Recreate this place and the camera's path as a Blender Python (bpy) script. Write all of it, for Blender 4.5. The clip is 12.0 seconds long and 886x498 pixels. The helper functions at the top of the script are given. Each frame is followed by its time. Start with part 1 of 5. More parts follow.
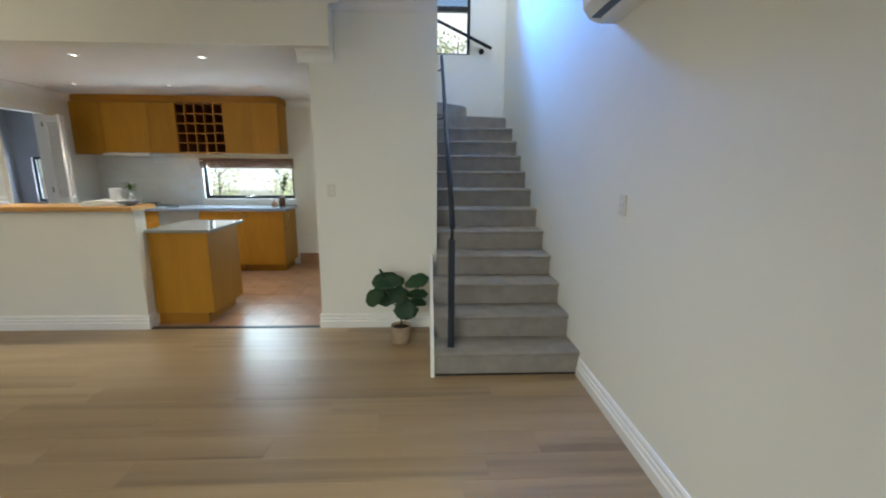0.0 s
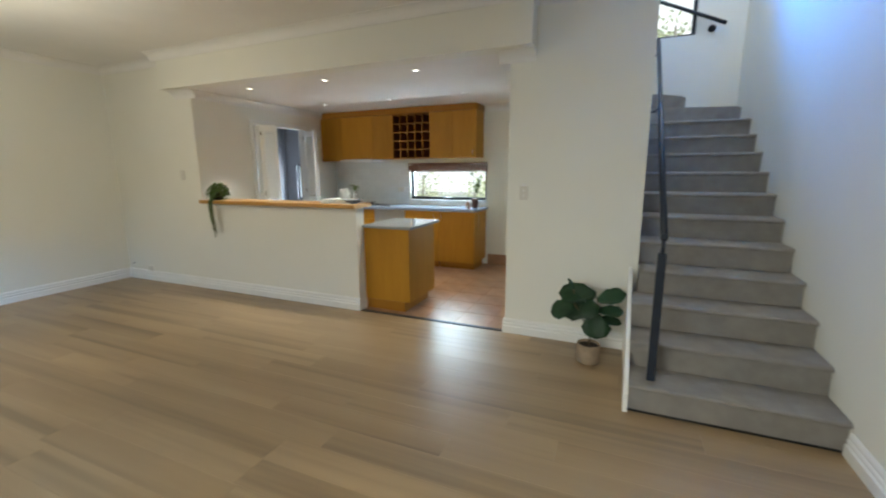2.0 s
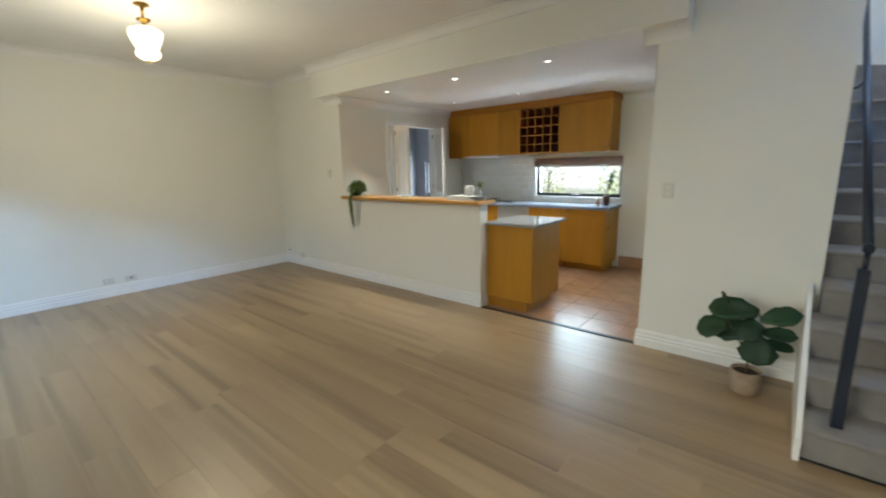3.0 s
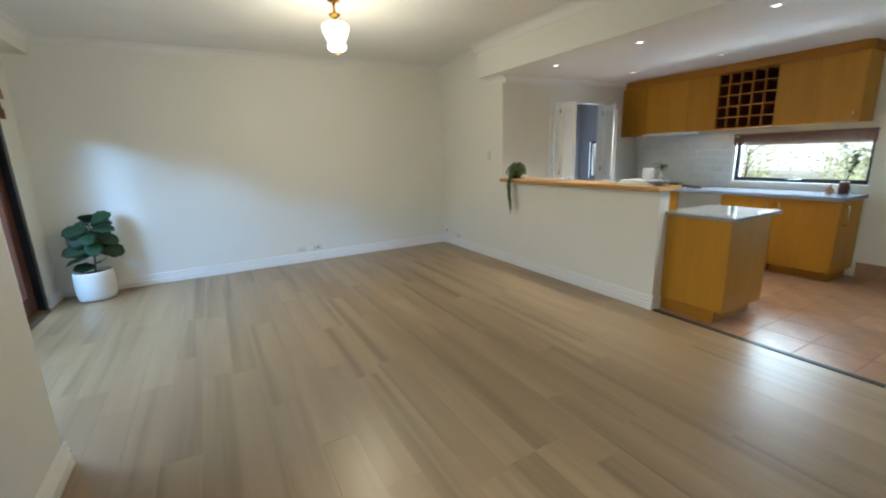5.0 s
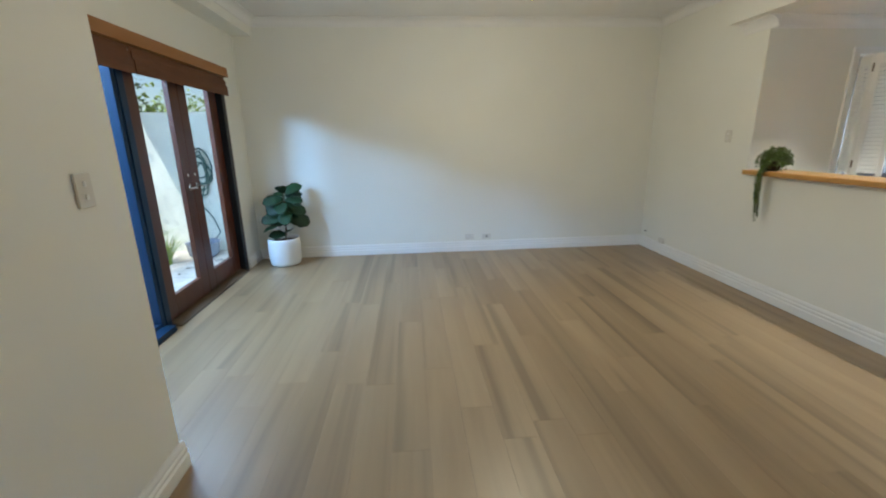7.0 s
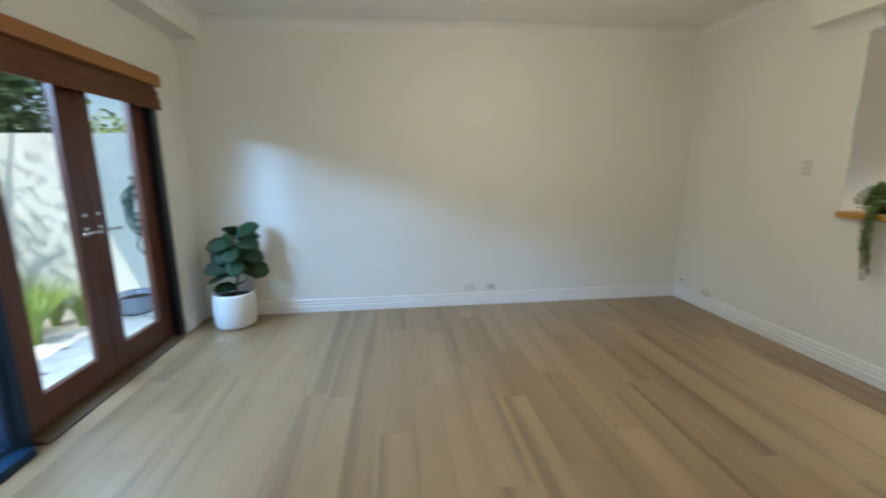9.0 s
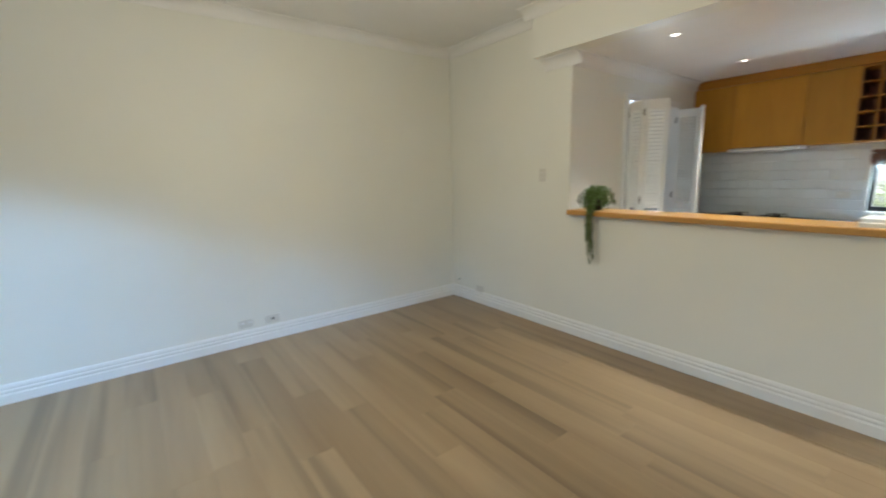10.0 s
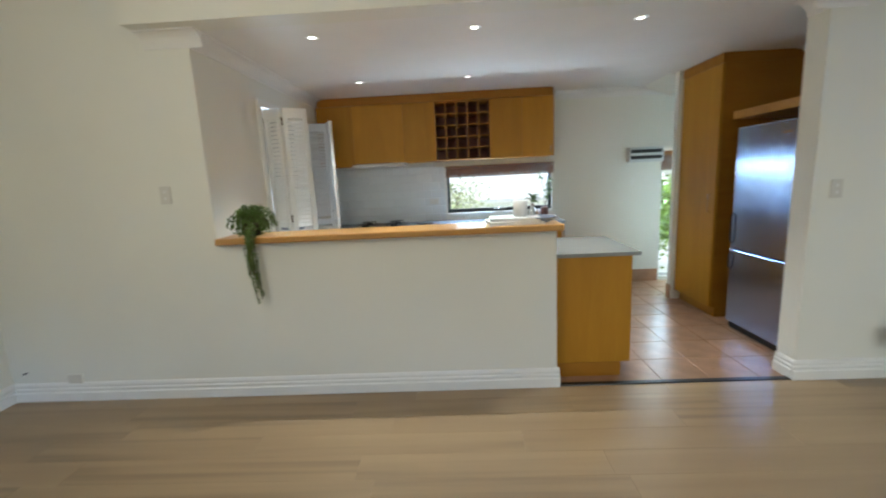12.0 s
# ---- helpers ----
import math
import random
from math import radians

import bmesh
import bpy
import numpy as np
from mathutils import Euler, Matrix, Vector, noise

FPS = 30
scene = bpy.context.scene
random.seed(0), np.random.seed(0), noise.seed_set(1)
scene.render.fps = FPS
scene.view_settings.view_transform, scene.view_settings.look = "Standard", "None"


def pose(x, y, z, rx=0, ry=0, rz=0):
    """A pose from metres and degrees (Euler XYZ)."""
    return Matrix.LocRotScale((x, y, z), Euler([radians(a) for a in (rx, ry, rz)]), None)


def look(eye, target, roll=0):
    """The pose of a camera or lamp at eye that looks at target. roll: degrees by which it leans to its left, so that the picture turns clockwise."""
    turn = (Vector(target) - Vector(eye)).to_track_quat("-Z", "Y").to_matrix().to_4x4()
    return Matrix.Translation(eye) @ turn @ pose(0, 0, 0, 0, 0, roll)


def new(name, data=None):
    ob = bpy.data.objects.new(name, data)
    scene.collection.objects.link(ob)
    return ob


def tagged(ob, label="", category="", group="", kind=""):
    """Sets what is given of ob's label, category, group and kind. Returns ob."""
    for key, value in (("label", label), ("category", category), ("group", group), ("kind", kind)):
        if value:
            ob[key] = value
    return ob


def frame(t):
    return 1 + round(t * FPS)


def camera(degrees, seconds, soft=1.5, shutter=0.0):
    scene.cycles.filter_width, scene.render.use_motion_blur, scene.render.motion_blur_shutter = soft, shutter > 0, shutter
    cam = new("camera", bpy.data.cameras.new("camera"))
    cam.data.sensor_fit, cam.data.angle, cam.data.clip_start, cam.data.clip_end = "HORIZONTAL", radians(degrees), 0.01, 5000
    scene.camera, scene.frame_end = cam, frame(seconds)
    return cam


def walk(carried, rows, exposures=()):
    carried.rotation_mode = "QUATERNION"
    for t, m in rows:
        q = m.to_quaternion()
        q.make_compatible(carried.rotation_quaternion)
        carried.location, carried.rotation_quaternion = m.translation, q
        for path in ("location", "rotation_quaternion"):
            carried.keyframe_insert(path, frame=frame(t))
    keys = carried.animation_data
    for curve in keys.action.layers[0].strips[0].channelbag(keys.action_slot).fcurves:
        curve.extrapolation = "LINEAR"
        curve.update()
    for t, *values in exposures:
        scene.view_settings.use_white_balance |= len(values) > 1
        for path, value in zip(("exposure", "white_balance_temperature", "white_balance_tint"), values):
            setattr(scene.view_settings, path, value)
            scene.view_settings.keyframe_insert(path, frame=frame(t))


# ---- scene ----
cam = camera(93.8, 12.0, soft=2.0, shutter=0.4)
PATH = [
    (0, (0.531, 0.179, 1.487), (0.608, 2.14, 1.098), 0.3),
    (0.5, (0.5, 0.194, 1.476), (0.437, 2.156, 1.098), 0.1),
    (1, (0.485, 0.237, 1.466), (0.226, 2.186, 1.096), 0.0),
    (1.5, (0.472, 0.297, 1.478), (-0.033, 2.196, 1.107), -0.1),
    (2, (0.465, 0.349, 1.472), (-0.311, 2.154, 1.099), -0.4),
    (2.5, (0.446, 0.376, 1.482), (-0.585, 2.047, 1.101), -0.9),
    (3, (0.418, 0.399, 1.486), (-0.848, 1.898, 1.099), -1.3),
    (3.5, (0.392, 0.399, 1.471), (-1.059, 1.719, 1.083), -1.8),
    (5.5, (0.089, 0.557, 1.485), (-1.672, 1.373, 1.005), -1.7),
    (6, (-0.093, 0.641, 1.473), (-1.908, 1.311, 0.967), -1.5),
    (6.5, (-0.333, 0.731, 1.465), (-2.21, 1.185, 0.945), -1.7),
    (7, (-0.597, 0.77, 1.461), (-2.524, 0.913, 0.948), -1.1),
    (8.8, (-1.593, 0.755, 1.453), (-3.555, 0.824, 1.073), -0.5),
    (9, (-1.674, 0.758, 1.455), (-3.626, 0.975, 1.076), -0.6),
    (9.5, (-1.879, 0.776, 1.457), (-3.716, 1.481, 1.1), -1.2),
    (10, (-2.049, 0.826, 1.47), (-3.624, 2.007, 1.113), -1.5),
    (10.5, (-2.219, 0.956, 1.465), (-3.492, 2.459, 1.121), -1.8),
    (11, (-2.362, 1.087, 1.447), (-3.287, 2.828, 1.113), -1.7),
    (11.5, (-2.521, 1.157, 1.449), (-3.006, 3.068, 1.11), -2.3),
    (12, (-2.678, 1.212, 1.466), (-2.756, 3.181, 1.124), -2.8),
]
walk(cam, [(t, look(eye, target, roll)) for t, eye, target, roll in PATH], exposures=[(0.0, -0.02, 6230, 3), (3.5, 0.06, 6200, 3), (5.5, 0.02, 5980, 3), (9.0, -0.05, 6030, 3), (10.2, 0.12, 6060, 3), (12.0, 0.07, 5830, 3)])

# ---- world, sun, large lights ----
SUN_EL, SUN_AZ = 60.0, 127.0          # degrees; azimuth from +y towards +x
world = bpy.data.worlds.new("sky")
scene.world = world
world.use_nodes = True
wn = world.node_tree.nodes
sky = wn.new("ShaderNodeTexSky")
sky.sky_type = "NISHITA"
sky.sun_disc = False
sky.sun_elevation, sky.sun_rotation = radians(SUN_EL), radians(SUN_AZ)
wn["Background"].inputs[1].default_value = 0.15
world.node_tree.links.new(sky.outputs[0], wn["Background"].inputs[0])


def lamp(name, kind, energy, color, m, **more):
    data = bpy.data.lights.new(name, kind)
    data.energy, data.color = energy, color
    if kind == "AREA":
        data.shape, data.size, data.size_y = "RECTANGLE", more["size"], more["size_y"]
        data.spread = radians(more.get("spread", 180))
    elif kind == "SUN":
        data.angle = radians(0.53)
    else:
        data.shadow_soft_size = more["radius"]
        if kind == "SPOT":
            data.spot_size, data.spot_blend = radians(more["cone"]), 0.6
    ob = new(name, data)
    ob.matrix_basis = m
    return ob


_a, _e = radians(SUN_AZ), radians(SUN_EL)
SUN_DIR = Vector((math.sin(_a) * math.cos(_e), math.cos(_a) * math.cos(_e), math.sin(_e)))
lamp("sun", "SUN", 5.0, (1.0, 0.95, 0.87), look(SUN_DIR * 30, (0, 0, 0)))
# unseen area lamps added as skylight for french doors, stairs and kitchen windows
# out of view; added to throw the bluish patch on the west wall
lamp("fill_garden", "AREA", 54, (0.28, 0.56, 1.0), look((0.07, -5.8, 3.73), (-5.0, -0.6, 1.4)), size=2.0, size_y=0.9, spread=50)
lamp("sky_doors", "AREA", 128, (0.46, 0.67, 1.0), look((-4.2, -1.95, 2.40), (-4.2, -0.1, 0.0)), size=2.8, size_y=0.8, spread=130)
# added under the closed stairwell ceiling, which has no skylight opening
lamp("fill_stair_overhead", "AREA", 38, (1.0, 0.98, 0.93), look((0.95, 4.9, 5.33), (1.1, 4.3, 1.0)), size=0.7, size_y=1.4)
# added inside the stairwell for the blue glow on the east wall
lamp("fill_stair_blue", "AREA", 40, (0.05, 0.28, 1.0), look((0.78, 6.0, 4.35), (1.635, 4.55, 3.35)), size=0.6, size_y=0.5, spread=54)
# fill lamp in a made-up opening behind the camera
lamp("fill_near_wall", "AREA", 21, (1.0, 0.97, 0.86), look((-0.6, -0.42, 1.5), (1.0, 3.6, -1.1)), size=1.3, size_y=1.2, spread=108)
lamp("sky_kitchen", "AREA", 95, (0.70, 0.87, 1.0), look((-2.1, 6.95, 1.62), (-2.9, 5.0, 1.1)), size=1.3, size_y=0.4)
# added below the sill in place of light bounced off the yard
lamp("bounce_kitchen_low", "AREA", 80, (0.74, 0.87, 0.96), look((-2.1, 7.05, 0.72), (-2.7, 5.2, 2.1)), size=1.3, size_y=0.4)
lamp("sky_side_window", "AREA", 42, (0.70, 0.88, 1.0), look((0.2, 6.98, 1.3), (-0.5, 5.0, 0.7)), size=0.5, size_y=1.1)
lamp("sky_side_room", "AREA", 60, (0.80, 0.90, 1.0), look((-5.76, 7.99, 1.24), (-5.3, 5.0, 1.1)), size=1.0, size_y=0.7)

# ---- materials ----


def mat(name, color, rough=0.5, metal=0.0, bump=0.0, bump_scale=40.0, vary=0.06, vary_scale=3.0, spec=0.5, coat=0.0, stretch=(1, 1, 1), rand=0.0, emit=0.0):
    """A surface with two scales of variation: broad tone and fine relief."""
    m = bpy.data.materials.new(name)
    m.use_nodes = True
    nt = m.node_tree
    n, ln = nt.nodes, nt.links
    b = n["Principled BSDF"]
    b.inputs["Roughness"].default_value = rough
    b.inputs["Metallic"].default_value = metal
    b.inputs["Specular IOR Level"].default_value = spec
    b.inputs["Coat Weight"].default_value = coat
    geo = n.new("ShaderNodeTexCoord")
    mp = n.new("ShaderNodeMapping")
    mp.inputs["Scale"].default_value = stretch
    ln.new(geo.outputs["Object"], mp.inputs[0])
    big = n.new("ShaderNodeTexNoise")
    big.inputs["Scale"].default_value = vary_scale
    big.inputs["Detail"].default_value = 5
    ln.new(mp.outputs[0], big.inputs["Vector"])
    ramp = n.new("ShaderNodeMapRange")
    ramp.inputs["From Min"].default_value, ramp.inputs["From Max"].default_value = 0.3, 0.7
    ramp.inputs["To Min"].default_value, ramp.inputs["To Max"].default_value = 1 - vary, 1 + vary
    ln.new(big.outputs["Fac"], ramp.inputs["Value"])
    val = ramp.outputs[0]
    if rand:
        info = n.new("ShaderNodeObjectInfo")
        r2 = n.new("ShaderNodeMapRange")
        r2.inputs["To Min"].default_value, r2.inputs["To Max"].default_value = 1 - rand, 1 + rand
        ln.new(info.outputs["Random"], r2.inputs["Value"])
        mul = n.new("ShaderNodeMath")
        mul.operation = "MULTIPLY"
        ln.new(val, mul.inputs[0])
        ln.new(r2.outputs[0], mul.inputs[1])
        val = mul.outputs[0]
    mix = n.new("ShaderNodeVectorMath")
    mix.operation = "SCALE"
    mix.inputs[0].default_value = color
    ln.new(val, mix.inputs["Scale"])
    ln.new(mix.outputs[0], b.inputs["Base Color"])
    if bump:
        fine = n.new("ShaderNodeTexNoise")
        fine.inputs["Scale"].default_value = bump_scale
        fine.inputs["Detail"].default_value = 4
        ln.new(mp.outputs[0], fine.inputs["Vector"])
        bp = n.new("ShaderNodeBump")
        bp.inputs["Strength"].default_value = bump
        bp.inputs["Distance"].default_value = 0.01
        ln.new(fine.outputs["Fac"], bp.inputs["Height"])
        ln.new(bp.outputs[0], b.inputs["Normal"])
        rr = n.new("ShaderNodeMapRange")
        rr.inputs["To Min"].default_value, rr.inputs["To Max"].default_value = max(rough - 0.07, 0.02), min(rough + 0.07, 1)
        ln.new(fine.outputs["Fac"], rr.inputs["Value"])
        ln.new(rr.outputs[0], b.inputs["Roughness"])
    if emit:
        b.inputs["Emission Color"].default_value = (*color, 1)
        b.inputs["Emission Strength"].default_value = emit
    return m


def wood(name, dark, light, grain=6.0, along="X", rough=0.4, rand=0.12, coat=0.0, contrast=1.0, bump=0.08, streak=0.0, fine=0.3, rvar=1.0, spec=0.5):
    """Timber with long streaks along one axis; each piece has its own tone and figure."""
    m = bpy.data.materials.new(name)
    m.use_nodes = True
    nt = m.node_tree
    n, ln = nt.nodes, nt.links
    b = n["Principled BSDF"]
    b.inputs["Coat Weight"].default_value = coat
    b.inputs["Coat Roughness"].default_value = 0.2
    b.inputs["Specular IOR Level"].default_value = spec
    geo = n.new("ShaderNodeTexCoord")
    info = n.new("ShaderNodeObjectInfo")
    off = n.new("ShaderNodeVectorMath")
    off.operation = "MULTIPLY_ADD"
    off.inputs[1].default_value = (1, 1, 1)
    shift = n.new("ShaderNodeVectorMath")
    shift.operation = "SCALE"
    shift.inputs[0].default_value = (37.0, 53.0, 71.0)
    ln.new(info.outputs["Random"], shift.inputs["Scale"])
    ln.new(geo.outputs["Object"], off.inputs[0])
    ln.new(shift.outputs[0], off.inputs[2])
    mp = n.new("ShaderNodeMapping")
    s = {"X": (0.12, 1, 1), "Y": (1, 0.12, 1), "Z": (1, 1, 0.12)}[along]
    mp.inputs["Scale"].default_value = [c * grain for c in s]
    ln.new(off.outputs[0], mp.inputs[0])
    a = n.new("ShaderNodeTexNoise")
    a.inputs["Scale"].default_value, a.inputs["Detail"].default_value, a.inputs["Distortion"].default_value = 1.0, 6, 0.8
    ln.new(mp.outputs[0], a.inputs["Vector"])
    f = n.new("ShaderNodeTexNoise")
    f.inputs["Scale"].default_value, f.inputs["Detail"].default_value = 9.0, 3
    ln.new(mp.outputs[0], f.inputs["Vector"])
    add = n.new("ShaderNodeMath")
    add.operation = "MULTIPLY_ADD"
    add.inputs[1].default_value = fine
    ln.new(f.outputs["Fac"], add.inputs[0])
    ln.new(a.outputs["Fac"], add.inputs[2])
    rg = n.new("ShaderNodeMapRange")
    rg.inputs["From Min"].default_value, rg.inputs["From Max"].default_value = 0.5 + fine / 2 - 0.3 / contrast, 0.5 + fine / 2 + 0.3 / contrast
    ln.new(add.outputs[0], rg.inputs["Value"])
    mixc = n.new("ShaderNodeMix")
    mixc.data_type = "RGBA"
    mixc.inputs["A"].default_value, mixc.inputs["B"].default_value = (*dark, 1), (*light, 1)
    ln.new(rg.outputs[0], mixc.inputs["Factor"])
    tone = n.new("ShaderNodeMapRange")
    tone.inputs["To Min"].default_value, tone.inputs["To Max"].default_value = 1 - rand, 1 + rand
    ln.new(info.outputs["Random"], tone.inputs["Value"])
    sc = n.new("ShaderNodeVectorMath")
    sc.operation = "SCALE"
    ln.new(mixc.outputs["Result"], sc.inputs[0])
    ln.new(tone.outputs[0], sc.inputs["Scale"])
    col = sc.outputs[0]
    if streak:
        mp2 = n.new("ShaderNodeMapping")
        mp2.inputs["Scale"].default_value = (0.40, 8.5, 1.0)
        ln.new(off.outputs[0], mp2.inputs[0])
        st = n.new("ShaderNodeTexNoise")
        st.inputs["Scale"].default_value, st.inputs["Detail"].default_value = 1.0, 2
        ln.new(mp2.outputs[0], st.inputs["Vector"])
        sr = n.new("ShaderNodeMapRange")
        sr.interpolation_type = "SMOOTHSTEP"
        sr.inputs["From Min"].default_value, sr.inputs["From Max"].default_value = 0.50, 0.74
        sr.inputs["To Min"].default_value, sr.inputs["To Max"].default_value = 1.0, 1 - streak
        ln.new(st.outputs["Fac"], sr.inputs["Value"])
        sc2 = n.new("ShaderNodeVectorMath")
        sc2.operation = "SCALE"
        ln.new(col, sc2.inputs[0])
        ln.new(sr.outputs[0], sc2.inputs["Scale"])
        col = sc2.outputs[0]
    ln.new(col, b.inputs["Base Color"])
    rr = n.new("ShaderNodeMapRange")
    rr.inputs["To Min"].default_value, rr.inputs["To Max"].default_value = rough - 0.06 * rvar, rough + 0.1 * rvar
    ln.new(f.outputs["Fac"], rr.inputs["Value"])
    ln.new(rr.outputs[0], b.inputs["Roughness"])
    bp = n.new("ShaderNodeBump")
    bp.inputs["Strength"].default_value, bp.inputs["Distance"].default_value = bump, 0.004
    ln.new(f.outputs["Fac"], bp.inputs["Height"])
    ln.new(bp.outputs[0], b.inputs["Normal"])
    return m


def glass_mat(name, tint=(1, 1, 1), rough=0.0):
    m = bpy.data.materials.new(name)
    m.use_nodes = True
    nt = m.node_tree
    n, ln = nt.nodes, nt.links
    n.remove(n["Principled BSDF"])
    t = n.new("ShaderNodeBsdfTransparent")
    t.inputs[0].default_value = (*tint, 1)
    g = n.new("ShaderNodeBsdfGlossy")
    g.inputs["Roughness"].default_value = rough
    lw = n.new("ShaderNodeLayerWeight")
    lw.inputs[0].default_value = 0.5
    pw = n.new("ShaderNodeMath")
    pw.operation, pw.inputs[1].default_value = "POWER", 5.0
    fr = n.new("ShaderNodeMath")
    fr.operation, fr.inputs[1].default_value, fr.inputs[2].default_value = "MULTIPLY_ADD", 0.7, 0.025
    ln.new(lw.outputs["Facing"], pw.inputs[0])
    ln.new(pw.outputs[0], fr.inputs[0])
    mx = n.new("ShaderNodeMixShader")
    ln.new(fr.outputs[0], mx.inputs[0])
    ln.new(t.outputs[0], mx.inputs[1])
    ln.new(g.outputs[0], mx.inputs[2])
    ln.new(mx.outputs[0], n["Material Output"].inputs[0])
    return m


M_WALL = mat("wall_paint", (0.79, 0.782, 0.715), 0.55, bump=0.04, bump_scale=220, vary=0.02, vary_scale=1.2)
M_CEIL = mat("ceiling_paint", (0.80, 0.79, 0.765), 0.7, bump=0.03, bump_scale=160, vary=0.02)
M_TRIM = mat("trim_gloss", (0.82, 0.815, 0.79), 0.35, bump=0.02, bump_scale=60, vary=0.02)
M_PLANK = wood("oak_plank", (0.240, 0.157, 0.082), (0.415, 0.297, 0.167), grain=3.0, rough=0.37, rand=0.05, coat=0.08, contrast=0.85, bump=0.006, streak=0.34, fine=0.18, rvar=0.2, spec=0.65)
M_SUB = mat("plank_joint", (0.15, 0.10, 0.06), 0.8)
M_TILE = mat("terracotta_tile", (0.40, 0.232, 0.135), 0.30, bump=0.03, bump_scale=25, vary=0.16, vary_scale=7, rand=0.08, spec=0.3)
M_GROUT = mat("grout", (0.38, 0.22, 0.13), 0.9, bump=0.2, bump_scale=120)
M_CAB = wood("honey_veneer", (0.365, 0.162, 0.010), (0.50, 0.248, 0.020), grain=7.0, along="Z", rough=0.42, rand=0.08, coat=0.0, contrast=0.8, bump=0.02, spec=0.3)
# darker tone of the honey veneer: toe kicks, pelmets, rack, pantry body
M_CABDARK = wood("honey_veneer_dark", (0.29, 0.115, 0.010), (0.40, 0.18, 0.018), grain=7.0, along="X", rough=0.42, rand=0.03, coat=0.0, contrast=0.8, bump=0.02, spec=0.3)
M_BAR = wood("bar_timber", (0.40, 0.20, 0.045), (0.55, 0.30, 0.08), grain=6.0, along="X", rough=0.36, rand=0.03, coat=0.1, contrast=0.9)
M_NICHE = mat("wine_niche", (0.19, 0.062, 0.04), 0.5)
# grey stone; its bluish tint carries the sky reflection as colour
M_STONE = mat("speckled_worktop_sky_tint", (0.26, 0.30, 0.38), 0.16, bump=0.02, bump_scale=300, vary=0.25, vary_scale=160)
M_GROUT_L = mat("tile_grout", (0.68, 0.70, 0.70), 0.8)
M_VENT = mat("pale_metal", (0.62, 0.63, 0.63), 0.4, metal=0.2)
M_STONE_L = mat("pale_worktop", (0.28, 0.285, 0.275), 0.10, vary=0.10, vary_scale=140)
M_SPLASH = mat("glazed_tile", (0.72, 0.75, 0.75), 0.06, vary=0.02, rand=0.03)
M_CARPET = mat("grey_carpet", (0.36, 0.335, 0.31), 0.95, bump=0.9, bump_scale=420, vary=0.10, vary_scale=9, spec=0.1)
M_RAIL = mat("charcoal_steel", (0.010, 0.017, 0.032), 0.42)
M_MAHOG = wood("mahogany", (0.055, 0.015, 0.007), (0.11, 0.032, 0.013), grain=8.0, along="Z", rough=0.35, rand=0.06)
# dark frame with the reflected blue sky put into its colour
M_BLUE = mat("dark_frame_sky_blue", (0.010, 0.034, 0.078), 0.42, spec=0.2)
M_BLIND = wood("bamboo_blind", (0.095, 0.030, 0.009), (0.165, 0.057, 0.016), grain=30.0, along="X", rough=0.55, rand=0.04, contrast=1.3, bump=0.5)
M_VALANCE = wood("valance_timber", (0.25, 0.10, 0.022), (0.36, 0.155, 0.04), grain=9.0, along="X", rough=0.45, rand=0.03)
M_GLASS = glass_mat("clear_glass")
# the blue of reflected windows is put into the steel's base colour
M_STEEL = mat("brushed_steel_sky_tint", (0.40, 0.52, 0.84), 0.22, metal=1.0, vary=0.05, stretch=(1, 40, 1))
M_STEEL_WARM = mat("dull_steel", (0.42, 0.40, 0.37), 0.34, metal=1.0, vary=0.05, stretch=(40, 1, 1))
M_CHROME = mat("chrome", (0.7, 0.7, 0.7), 0.15, metal=1.0)
M_BLACK = mat("black_plastic", (0.012, 0.012, 0.013), 0.4)
M_DARKFRAME = mat("black_aluminium", (0.012, 0.016, 0.022), 0.35, metal=0.3)
M_WHITE = mat("white_plastic", (0.80, 0.80, 0.78), 0.35, vary=0.015)
M_PLATE = mat("cream_plastic", (0.66, 0.64, 0.58), 0.35, vary=0.02)
M_BRASS = mat("brass", (0.55, 0.33, 0.09), 0.25, metal=1.0)
M_POT = mat("white_ceramic", (0.78, 0.78, 0.77), 0.4, bump=0.02, bump_scale=40)
M_SOIL = mat("potting_soil", (0.035, 0.024, 0.016), 0.95, bump=0.8, bump_scale=60)
M_BASKET = mat("clay_pot", (0.30, 0.225, 0.155), 0.85, bump=0.5, bump_scale=45, vary=0.18, vary_scale=14)
M_LEAF = mat("fig_leaf", (0.014, 0.044, 0.017), 0.48, bump=0.35, bump_scale=45, spec=0.35, vary=0.35, vary_scale=9, rand=0.3)
M_VINE = mat("vine_leaf", (0.078, 0.140, 0.020), 0.5, vary=0.3, vary_scale=20)
M_STEM = mat("plant_stem", (0.10, 0.065, 0.035), 0.8, bump=0.3, bump_scale=50)
M_LAMPGLASS = mat("lit_glass_shade", (1.0, 0.86, 0.62), 0.3, emit=1.9)
M_DOWN = mat("lit_downlight", (1.0, 0.93, 0.80), 0.3, emit=9.0)
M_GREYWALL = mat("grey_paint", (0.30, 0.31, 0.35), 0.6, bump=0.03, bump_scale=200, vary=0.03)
M_RENDER = mat("rendered_wall", (0.78, 0.79, 0.70), 0.9, bump=0.3, bump_scale=60, vary=0.10, vary_scale=2)
M_PAVE = mat("yard_paving", (0.62, 0.55, 0.47), 0.9, bump=0.3, bump_scale=35, vary=0.15, vary_scale=6, rand=0.1)
M_GROUND = mat("garden_soil", (0.16, 0.12, 0.08), 0.95, bump=0.6, bump_scale=25, vary=0.3)
M_GRASS = mat("strap_leaf", (0.26, 0.36, 0.06), 0.5, vary=0.3, vary_scale=10, rand=0.2)
